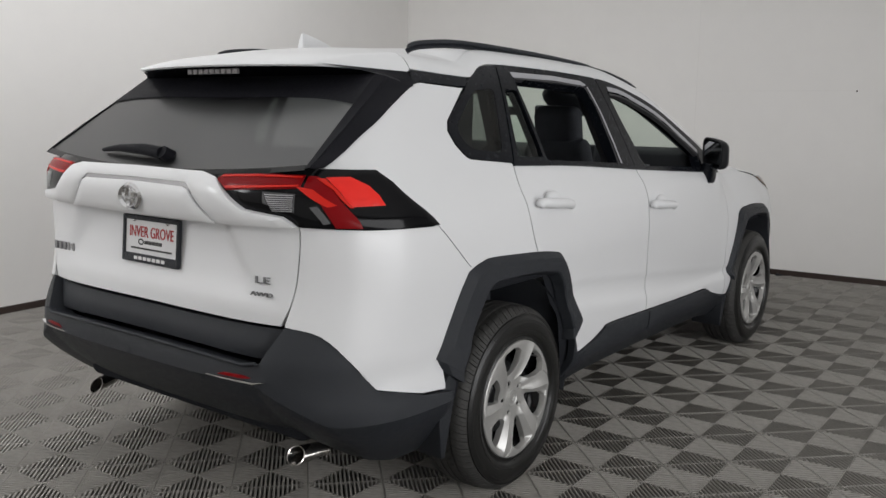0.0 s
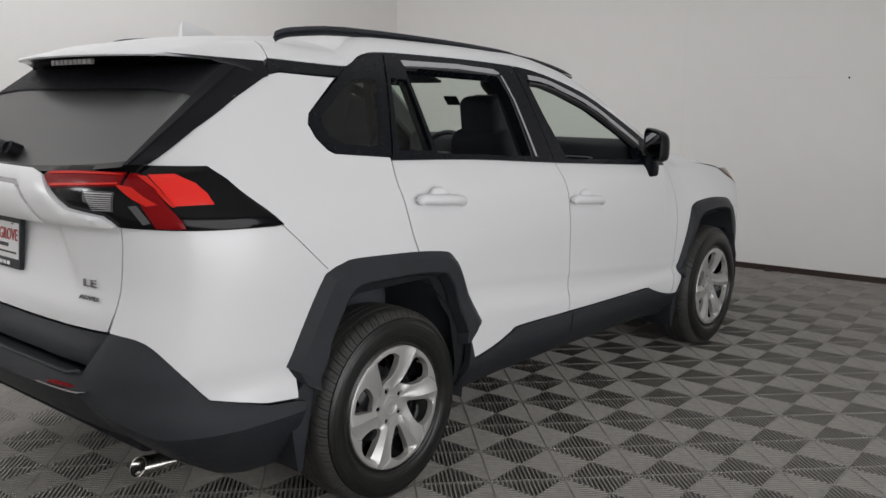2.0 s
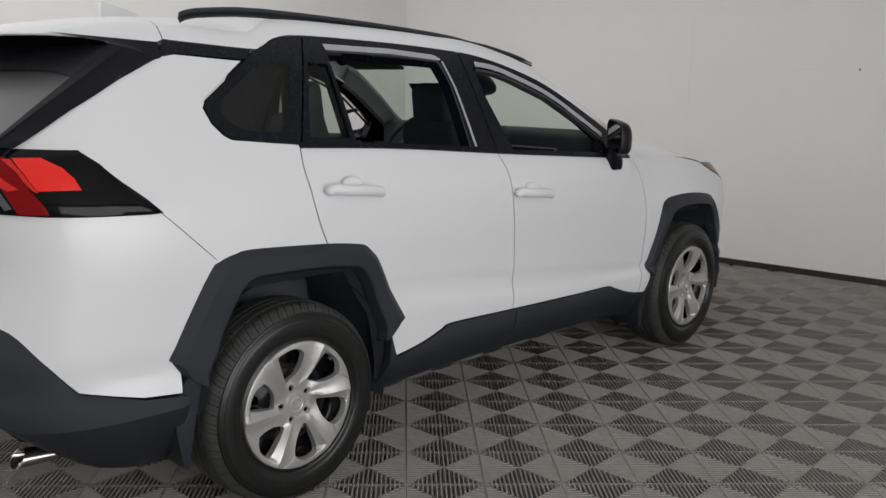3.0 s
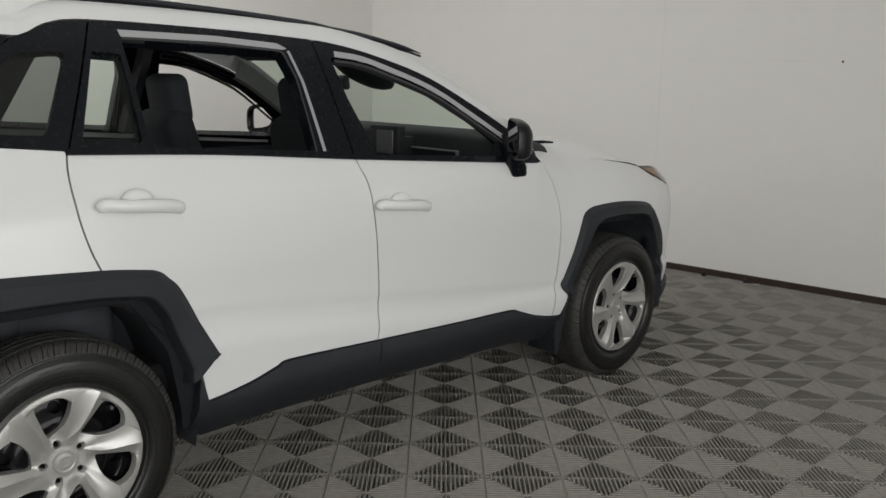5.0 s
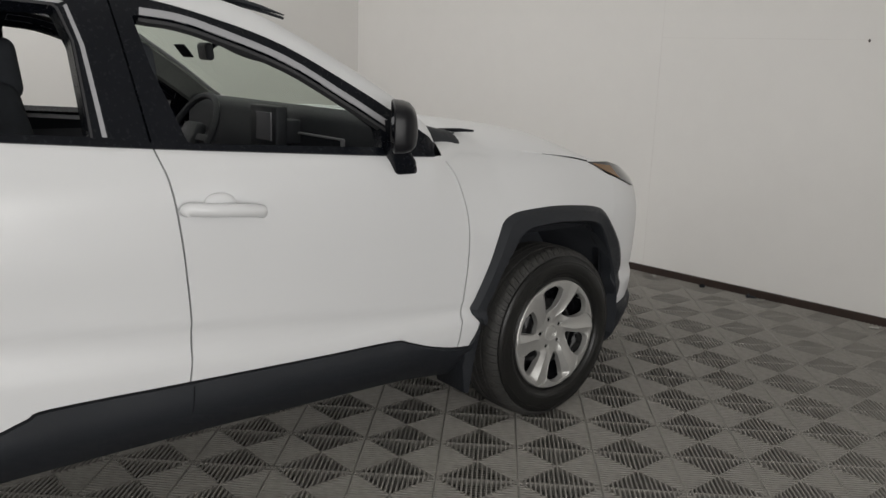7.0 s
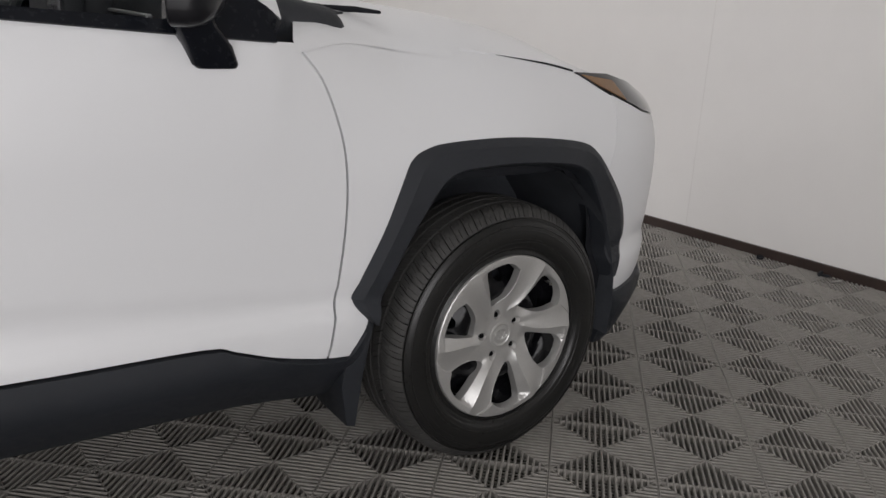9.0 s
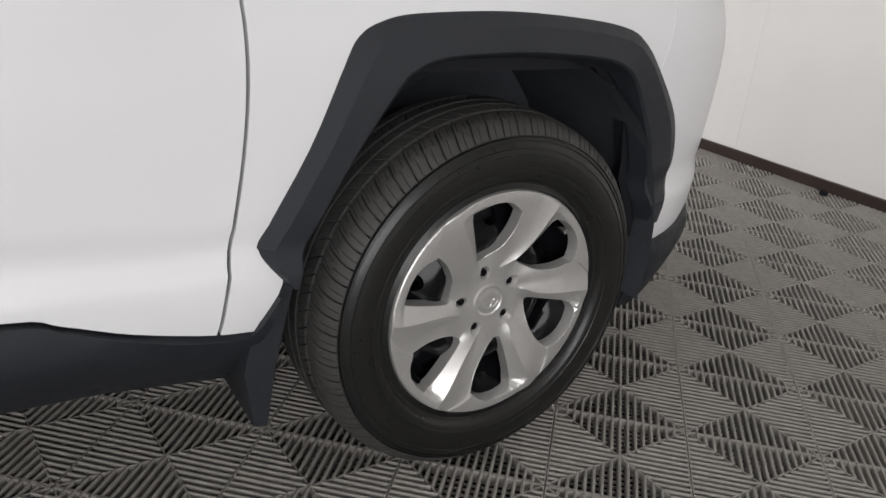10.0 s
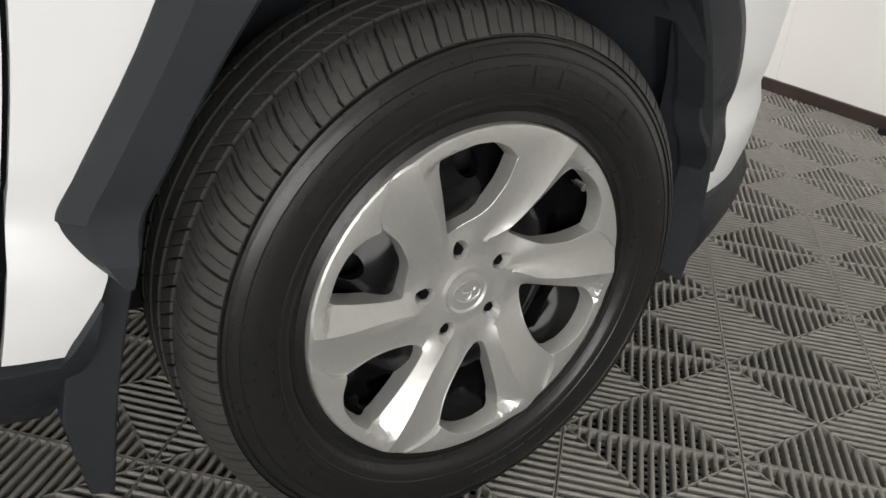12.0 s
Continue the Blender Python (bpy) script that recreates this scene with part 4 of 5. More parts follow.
STRIP = material("bright_window_strip", (0.42, 0.42, 0.44), 0.45, metal=0.2)
EDGE = material("grey_window_seal", (0.035, 0.035, 0.038), 0.6)
SILVER_TRIM = material("silver_dash_trim", (0.30, 0.30, 0.31), 0.4, metal=0.3)
for side in BOTH:
    f = sheet("quarter_window_frame", quarter_trim, FRAME, car, holes=[quarter_hole], sides=(side,), off=0.002, flange=0.03, step=0.03, label="gloss black quarter window surround")[0]
    sheet("quarter_glass", shrink(quarter_hole, -.003), PRIVACY, f, sides=(side,), off=0.0012, flange=0, step=0.04, label="tinted quarter window")
    f = sheet("rear_door_frame", rear_frame, FRAME, car, holes=[pane_hole, rear_hole], sides=(side,), off=0.003, flange=0.045, step=0.03, label="black rear door window frame")[0]
    sheet("fixed_pane", shrink(pane_hole, -.004), GREEN, f, sides=(side,), off=-0.006, flange=0, step=0.04, label="narrow fixed glass pane")
    sheet("window_strip", [(.335, 1.568), (.66, 1.564), (.90, 1.549), (.935, 1.532), (.920, 1.527), (.66, 1.544), (.340, 1.547)], STRIP, f, sides=(side,), off=0.004, flange=0.004, step=0.04, label="bright strip in the window frame")
    sheet("window_strip", [(.942, 1.526), (.963, 1.420), (.971, 1.185), (.958, 1.186), (.951, 1.420), (.932, 1.522)], STRIP, f, sides=(side,), off=0.004, flange=0.004, step=0.04, label="bright strip in the window frame")
    f2 = sheet("front_door_frame", front_frame, FRAME, car, holes=[front_hole], sides=(side,), off=0.003, flange=0.045, step=0.03, label="black front door window frame")[0]
    arc = [(1.140, 1.530), (1.25, 1.518), (1.36, 1.487), (1.57, 1.410), (1.75, 1.305), (1.90, 1.210)]
    sheet("window_strip", bend(arc, 4) + [(a - .006, b - .021) for a, b in bend(arc, 4)[::-1]], STRIP, f2, sides=(side,), off=0.004, flange=0.004, step=0.04, label="bright strip in the window frame")
    sheet("window_seal", [(.342, 1.546), (.66, 1.542), (.905, 1.526), (.918, 1.515), (.938, 1.43), (.934, 1.184), (.928, 1.186), (.932, 1.43), (.910, 1.514), (.900, 1.520), (.66, 1.535), (.342, 1.539)], EDGE, f, sides=(side,), off=0.0045, flange=0.02, step=0.03, label="grey rubber seal")
    hem = [(a - .010, b - .030) for a, b in bend(arc, 4)]
    sheet("window_seal", hem + [(a - .003, b - .010) for a, b in hem[::-1]], EDGE, f2, sides=(side,), off=0.0045, flange=0.02, step=0.03, label="grey rubber seal")
    # inner skins, so that the frames read thick
    lines = [[Vector(((skin(y, z).x - .05) * side, y, z)) for y in [.47 + k / 20 * 1.53 for k in range(21)]] for z in (.45, .8, 1.06)]
    loft("door_inner_panel", lines, HEADLINER, car, "dark inner door panels")
    # pillars inside
    for a, b, w in (((.96, 1.16), (.99, 1.56), .07), ((.085, 1.22), (.215, 1.57), .04), ((-.25, 1.22), (-.02, 1.52), .14)):
        bm = bmesh.new()
        pts = []
        for (y, z), d in ((a, 0), (b, 0)):
            x = skin(y, z).x - .050
            pts += [(x, y, z), (x, y + w, z), (x - .05, y + w * .8, z), (x - .05, y + w * .2, z)]
        v = [bm.verts.new((x * side, y, z)) for x, y, z in pts]
        for q in ((0, 1, 5, 4), (1, 2, 6, 5), (2, 3, 7, 6), (3, 0, 4, 7)):
            bm.faces.new([v[i] for i in q])
        bmesh.ops.recalc_face_normals(bm, faces=bm.faces)
        part("inner_pillar", bm, HEADLINER, car, "dark inner pillar trim", smooth=True)
    posts = [b for b in bands if 1.52 < b[-1].y < 2.1]
    lines = [[b[-1] + Vector((.004, .0, -.016)) for b in posts], [b[-1] + Vector((-.014, -.004, -.030)) for b in posts], [b[0] + Vector((-.050, -.010, .004)) for b in posts], [b[0] + Vector((-.046, -.016, -.030)) for b in posts], [b[0] + Vector((-.022, -.018, -.040)) for b in posts]]
    loft("front_pillar_trim", [[Vector((p.x * side, p.y, p.z)) for p in line] for line in lines], PILLAR_GREY, car, "grey front pillar trim")

# spoiler at the roof's rear edge
rim = [p for p in roof_lines[0][::-1]] + bands[0][::-1][1:-1]
rows = [[], [], [], [], []]
count = len(roof_lines[0])
for i, p in enumerate(rim):
    if i < count:
        x = p.x * SPOILER_END.x / rim[count - 1].x
        tip = Vector((x, -.655 + .067 * (x / .497) ** 2, 1.572 - .005 * (x / .497) ** 2))
        lift, drop = .010, 1.0
    else:
        w = (i - count + 1) / (len(rim) - count)
        tip, lift = SPOILER_END.lerp(SEAM_END, w), .010 * (1 - w)
        drop = 1 - w
    rows[0].append(tip + Vector((0, .006, -.011)) * drop)
    rows[1].append(tip + Vector((0, -.001, -.006)) * drop)
    rows[2].append(tip + Vector((0, .003, .002)))
    rows[3].append(tip.lerp(p, .5) + Vector((0, 0, lift)))
    rows[4].append(p + Vector((0, -.003, 0)))
loft("roof_spoiler", rows, PAINT, car, mirror=True, sharp=1.0)
under = []
for i in range(count):
    u = rows[0][i].x / SPOILER_END.x
    a, b = rows[0][i], glass_pt(u, .985)
    under.append([a, a.lerp(b, .3) + Vector((0, .01, .004)), a.lerp(b, .7) + Vector((0, .012, .008)), b])
loft("spoiler_underside", [[q[k] for q in under] for k in range(4)], HOUSING, car, "gloss black underside of the spoiler", mirror=True)
LAMP_GREY = material("dim_brake_lamp", (0.16, 0.15, 0.15), 0.3, vary=0.1)
for k in range(9):
    bm = bmesh.new()
    soft_box(bm, (-.140 + k * .0315, -.632, 1.536), (-.140 + k * .0315 + .026, -.618, 1.554), .002, None, 1)
    part("brake_lamp_segment", bm, LAMP_GREY, car, "dim high brake lamp segment")
sheet("pillar_stripe", [(-.30, 1.552), (.015, 1.536), (-.020, 1.502), (-.279, 1.514), (-.34, 1.500)], FRAME, car, sides=BOTH, off=0.001, flange=0.01, step=0.03, label="black stripe in the rear pillar")
# roof rails, aerial
for side in BOTH:
    pts = [(-.175, 1.640), (-.150, 1.652), (-.08, 1.664), (.14, 1.676), (.66, 1.660), (1.06, 1.636), (1.20, 1.618), (1.33, 1.603), (1.54, 1.568), (1.66, 1.540)]
    line = bend([(y, z) for y, z in pts], 3)
    xs = smooth_curve([-.18, .2, 1.0, 1.7], [.535, .552, .560, .575])
    r = [.004] + [.0078] * (len(line) - 8) + [.009, .0085, .008, .007, .006, .004, .002]
    tube("roof_rail", [Vector((xs(y) * side, y, z)) for y, z in line], r, CLAD, car, "black roof rail", n=10, flat=1.1)
    loft("roof_rail_foot", [[Vector((xs(y) * side + d * .008, y, z - .004)) for y, z in line] for d in (-1,)] + [[Vector((xs(y) * side + .004, y, z - (.020 if y < 1.1 else .020 - .012 * (y - 1.1) / .56))) for y, z in line]], CLAD, car, "black foot of the roof rail", thick=.008)
fin_lines = []
for k in range(9):
    t = k / 8
    y = -.195 + .18 * t
    h = .062 * (1 - t) ** .75 + .004
    w = .022 * (1 - .6 * t) * (1 if t > 0 else .8)
    zb = ROOF_Z(y) - .006
    fin_lines.append([Vector((-w, y, zb)), Vector((-w * .55, y + .004, zb + h * .6)), Vector((-w * .15, y + .012 * (1 - t), zb + h)), Vector((w * .15, y + .012 * (1 - t), zb + h)), Vector((w * .55, y + .004, zb + h * .6)), Vector((w, y, zb))])
bm = bmesh.new()
rows = [[bm.verts.new(p) for p in line] for line in fin_lines]
for a, b in zip(rows, rows[1:]):
    for k in range(5):
        bm.faces.new((a[k], a[k + 1], b[k + 1], b[k]))
bm.faces.new(rows[0])
bmesh.ops.recalc_face_normals(bm, faces=bm.faces)
part("roof_aerial", bm, PAINT, car, "white shark-fin aerial", smooth=True, sharp=0.8)

# door mirrors and handles
def mirror_rings(stations, side, along):
    """A closed body over rounded rings: middle and two half sizes, stacked along y or z."""
    bm = bmesh.new()
    rows = []
    for x, y, z, u, v in stations:
        row = []
        for k in range(28):
            a = 2 * math.pi * k / 28
            c, d = math.copysign(abs(math.cos(a)) ** .5, math.cos(a)), math.copysign(abs(math.sin(a)) ** .5, math.sin(a))
            q = (x + u * c, y, z + v * d - .012 * c) if along else (x + u * c, y + v * d, z)
            row.append(bm.verts.new((q[0] * side, q[1], q[2])))
        rows.append(row)
    for a, b in zip(rows, rows[1:]):
        for k in range(28):
            bm.faces.new((a[k], a[(k + 1) % 28], b[(k + 1) % 28], b[k]))
    bm.faces.new(rows[0])
    bm.faces.new(rows[-1])
    bmesh.ops.recalc_face_normals(bm, faces=bm.faces)
    return bm


def turned_in(bm, side):
    """Turn a mirror's body about its upright axis, its outer end to the rear."""
    bmesh.ops.rotate(bm, verts=bm.verts, cent=(.955 * side, 1.878, 1.2), matrix=Matrix.Rotation(math.radians(-33 * side), 3, "Z"))
    return bm


MIRROR = material("mirror_glass", (0.75, 0.75, 0.76), 0.05, metal=1.0)
for side in BOTH:
    mir = part("door_mirror", turned_in(mirror_rings(((.955, 1.868, 1.204, .070, .062), (.955, 1.838, 1.204, .080, .073), (.955, 1.842, 1.204, .086, .078), (.954, 1.872, 1.203, .085, .077), (.948, 1.895, 1.202, .078, .070), (.942, 1.912, 1.200, .060, .052), (.938, 1.919, 1.198, .030, .026)), side, True), side), SHELL, car, "gloss black door mirror", smooth=True, sharp=0.9)
    pane_bm = mirror_rings(((.957, 1.856, 1.206, .066, .056), (.957, 1.852, 1.206, .065, .055)), side, True)
    for v in pane_bm.verts:
        v.co.y += .20 * (abs(v.co.x) - .957)
    part("mirror_glass", turned_in(pane_bm, side), MIRROR, mir, "mirror glass", smooth=True)
    part("mirror_foot", mirror_rings(((.912, 1.875, 1.150, .034, .032), (.906, 1.885, 1.120, .034, .040), (.900, 1.910, 1.085, .032, .046), (.894, 1.925, 1.050, .026, .047), (.892, 1.928, 1.042, .022, .042)), side, False), FRAME, mir, "black mirror foot", smooth=True, sharp=0.8)
    loft("sail_trim", [[Vector(((skin(y, z).x + .006) * side, y, z)) for y, z in row] for row in (((1.87, 1.115), (1.875, 1.17), (1.885, 1.215)), ((1.96, 1.108), (1.965, 1.15), (1.97, 1.205)), ((2.05, 1.104), (2.06, 1.118), (2.07, 1.135)))], FRAME, car, "black triangle at the mirror")
    for y0, z0, door in ((.262, 1.066, rear_doors), (1.262, .982, front_doors)):
        p = skin(y0, z0)
        line = bend([(-.122, .012, -.004), (-.112, .020, .010), (-.06, .036, .006), (0, .040, .002), (.06, .037, -.004), (.108, .022, -.012), (.118, .010, -.018)], 3)
        d = door[0 if side > 0 else 1]
        pts = [Vector(((p.x + b + .002) * side, y0 + a, z0 + c)) for a, b, c in line]
        n0 = len(pts)
        h = tube("door_handle", pts, [.010 if k in (0, n0 - 1) else .0165 for k in range(n0)], PAINT, d, "white door handle", n=12, flat=1.15)
        bm = bmesh.new()
        bmesh.ops.create_uvsphere(bm, u_segments=24, v_segments=12, radius=1, matrix=Matrix.Translation((p.x * side + .004 * side, y0 - .01, z0 + .014)) @ Matrix.Diagonal((.022, .050, .034, 1)))
        part("handle_cup", bm, PAINT, d, smooth=True)
        # black belt strip
    sheet("belt_strip", [(a, b - .006) for a, b in BELT if a < 2.06] + [(a, b + .010) for a, b in BELT[::-1] if a < 2.06], FRAME, car, sides=(side,), off=0.006, flange=0.01, step=0.04, label="black belt line strip")

# ---- inside the car ----
SEAT = material("dark_seat_cloth", (0.055, 0.060, 0.070), 0.85, vary=0.2, scale=12, bump=0.5, bump_scale=700)
DASH = material("dark_dashboard", (0.020, 0.022, 0.026), 0.6, vary=0.12, bump=0.4, bump_scale=900)
SCREEN = material("grey_screen", (0.17, 0.17, 0.18), 0.25, coat=0.5)


def seat(x, y, head_y, wide=.50):
    ob = new("car_seat")
    ob["label"] = "dark grey cloth car seat with a headrest"
    ob.parent = car
    bm = bmesh.new()
    soft_box(bm, (-wide / 2, -.08, -.02), (wide / 2, .46, .15), .05, pose(x, y, .58), 4)
    part("seat_cushion", bm, SEAT, ob, smooth=True)
    bm = bmesh.new()
    soft_box(bm, (-wide / 2, -.07, 0), (wide / 2, .07, .70), .065, pose(x, y - .03, .60, 14, 0, 0), 5)
    for v in bm.verts:
        t = min(1, max(0, (v.co.z - .98) / .26))
        v.co.x = x + (v.co.x - x) * (1 - .30 * t * t * (3 - 2 * t))
    part("seat_back", bm, SEAT, ob, smooth=True)
    bm = bmesh.new()
    soft_box(bm, (-.125, -.055, 0), (.125, .055, .225), .045, pose(x, head_y, 1.215, 8, 0, 0), 5)
    part("headrest", bm, SEAT, ob, smooth=True)
    for d in (-.06, .06):
        bm = bmesh.new()
        bmesh.ops.create_cone(bm, segments=10, radius1=.007, radius2=.007, depth=.10, cap_ends=True, matrix=pose(x + d, head_y, 1.215))
        part("headrest_post", bm, CHROME, ob, smooth=True)


seat(.37, 1.40, 1.235)
seat(-.37, 1.17, 1.030)
bm = bmesh.new()
soft_box(bm, (-.62, -.02, .55), (.62, .30, .72), .05, None, 4)
soft_box(bm, (-.62, -.07, 0), (.62, .07, .56), .06, pose(0, -.02, .62, 18, 0, 0), 4)
bench = part("rear_bench", bm, SEAT, car, "dark grey cloth rear bench", smooth=True)
for x in (-.42, .42):
    bm = bmesh.new()
    soft_box(bm, (-.13, -.05, 0), (.13, .05, .16), .04, pose(x, -.19, 1.16, 10, 0, 0), 4)
    part("rear_headrest", bm, SEAT, bench, smooth=True)
bm = bmesh.new()
soft_box(bm, (-.78, 1.92, .62), (.78, 2.30, 1.11), .05, None, 4)
for v in bm.verts:
    if v.co.z > 1.0:
        v.co.z += .112 - .25 * max(0, v.co.y - 2.0)
dash = part("dashboard", bm, DASH, car, "dark dashboard", smooth=True)
bm = bmesh.new()
soft_box(bm, (.075, 1.800, 1.070), (.275, 1.850, 1.222), .008, None, 3)
soft_box(bm, (.10, 1.84, 1.08), (.25, 1.95, 1.17), .008, None, 2)
part("centre_screen", bm, DASH, dash, "upright centre display", smooth=True)
bm = bmesh.new()
soft_box(bm, (.130, 1.794, 1.092), (.245, 1.802, 1.200), .003, None, 2)
part("screen_glass", bm, SCREEN, dash, "grey unlit display glass")
bm = bmesh.new()
soft_box(bm, (.24, 1.908, 1.117), (.55, 1.922, 1.125), .003, None, 2)
soft_box(bm, (.543, 1.906, 1.085), (.556, 1.922, 1.124), .003, None, 2)
part("dash_trim", bm, SILVER_TRIM, dash, "thin silver dashboard trim")
rows = []
bm = bmesh.new()
wheel_m = pose(-.37, 1.755, 1.065, 62, 0, 0)
for k in range(36):
    a = 2 * math.pi * k / 36
    c = Vector((.185 * math.cos(a), .185 * math.sin(a), 0))
    rows.append([bm.verts.new(wheel_m @ (c + Vector((math.cos(a) * .015 * math.cos(b), math.sin(a) * .015 * math.cos(b), .015 * math.sin(b))))) for b in [2 * math.pi * j / 8 for j in range(8)]])
for k in range(36):
    a, b = rows[k], rows[(k + 1) % 36]
    for j in range(8):
        bm.faces.new((a[j], b[j], b[(j + 1) % 8], a[(j + 1) % 8]))
steer = part("steering_wheel", bm, DASH, car, "black steering wheel", smooth=True)
bm = bmesh.new()
soft_box(bm, (-.075, -.06, -.03), (.075, .06, .02), .02, wheel_m, 3)
soft_box(bm, (-.18, -.02, -.015), (.18, .012, .008), .006, wheel_m, 2)
soft_box(bm, (-.02, -.18, -.015), (.02, 0, .008), .006, wheel_m, 2)
part("wheel_spokes", bm, DASH, steer, smooth=True)
bm = bmesh.new()
soft_box(bm, (-.105, -.012, -.032), (.105, .018, .032), .014, pose(.070, 1.620, 1.414, 8, 0, -17), 4)
rvm = part("inside_mirror", bm, DASH, car, "inside rear-view mirror", smooth=True)
tube("mirror_stem", [Vector((.075, 1.63, 1.42)), Vector((.09, 1.66, 1.445)), Vector((.10, 1.69, 1.475))], .009, DARK, rvm)
for x in (-.36, .36):
    bm = bmesh.new()
    soft_box(bm, (-.19, -.07, -.008), (.19, .07, .008), .007, pose(x, 1.47, 1.535, -18, 0, 0), 2)
    part("sun_visor", bm, HEADLINER, car, "folded sun visor", smooth=True)
bm = bmesh.new()
bmesh.ops.create_uvsphere(bm, u_segments=20, v_segments=12, radius=1, matrix=pose(.13, 1.715, 1.466, -26, 0, 0) @ Matrix.Diagonal((.13, .17, .046, 1)))
part("sensor_cover", bm, DASH, car, "dark cover behind the windscreen's head", smooth=True)
bm = bmesh.new()
box(bm, -.045, -.003, -.03, .045, .003, .03, pose(-.20, 1.66, 1.413, 40, 0, 0))
part("windscreen_sticker", bm, DARK, car, "small dark sticker on the windscreen")
bm = bmesh.new()
soft_box(bm, (-.70, -.75, .40), (.70, 2.0, .50), .03)
part("cabin_floor", bm, HEADLINER, car, "dark cabin floor")
bm = bmesh.new()
soft_box(bm, (-.62, -.80, .80), (.62, -.28, .95), .03)
part("cargo_cover", bm, HEADLINER, car, "dark cargo area trim")

# ---- the wheels ----
TYRE_X = -0.113


# the blade's crease and the step on its other side, in degrees from a window's middle, by radius
BLADE_CREASE = smooth_curve([.055, .080, .105, .140, .180, .2235], [48, 34, 27.5, 25.5, 25, 24])
STEP_LINE = smooth_curve([.150, .183, .2235], [-15.5, -15.8, -29])
STEP_WIDE = 0.7


def cover_height(r, a):
    """Depth of the wheel cover's face at radius r and angle a (degrees), rim plane at 0: flat blades between a crease and a step, ramps down to the windows."""
    d = (a - 95) % 60
    edge = BLADE_CREASE(r)
    k = ease(r, .052, .100) * (1 - .45 * ease(r, .2190, .2235))
    ring = ease(r, .194, .207)
    low = -.0085 * (1 - ring) + .0060 * ring

    def blade(q):
        t = max(0.0, min(1.0, (q - edge) / (45 - edge)))
        return .0105 - .0095 * t - .0030 * math.sin(math.pi * t)

    step = 60 + STEP_LINE(r)
    web = blade(45.0)
    if d <= edge:
        t = max(0.0, min(1.0, (d - 16.5) / (edge - 16.5)))
        side = .0060 + (low - .0060) * (ease(d, 0, 12) if r > .165 else 1)
        rise = side + (.0105 - side) * t
        if d < 12 and r < .12:
            rise = web + (rise - web) * ease(d, -12, 12)
    elif d <= step or r < .165:
        rise = blade(d)
        if d > 48 and r < .12:
            rise = web + (low - web) * ease(d - 60, -12, 12)
    else:
        rise = blade(step) + (.0060 - blade(step)) * min(1.0, (d - step) / STEP_WIDE)
    return HUB_CURVE(r) + (rise - .0060) * k


HUB_CURVE = smooth_curve([0, .034, .045, .070, .095, .125, .17, .205, .2185, .2222, .2235], [-.027, -.027, -.028, -.0235, -.015, -.008, -.001, .001, .000, -.003, -.010])
WINDOW = [(19.5, .089), (19, .104), (18, .128), (17, .158), (16.2, .186), (14.8, .198), (11.5, .2045), (4, .2065), (-3, .2045), (-9, .197), (-15.6, .1815), (-15.4, .152), (-13, .130), (-8.5, .112), (0, .098), (10, .090)]
SHARP_CORNER = 10
CENTRES = [95 + 60 * k for k in range(6)]
LUGS = [104 - 72 * k for k in range(5)]


def pol(r, a):
    return (r * math.cos(math.radians(a)), r * math.sin(math.radians(a)))


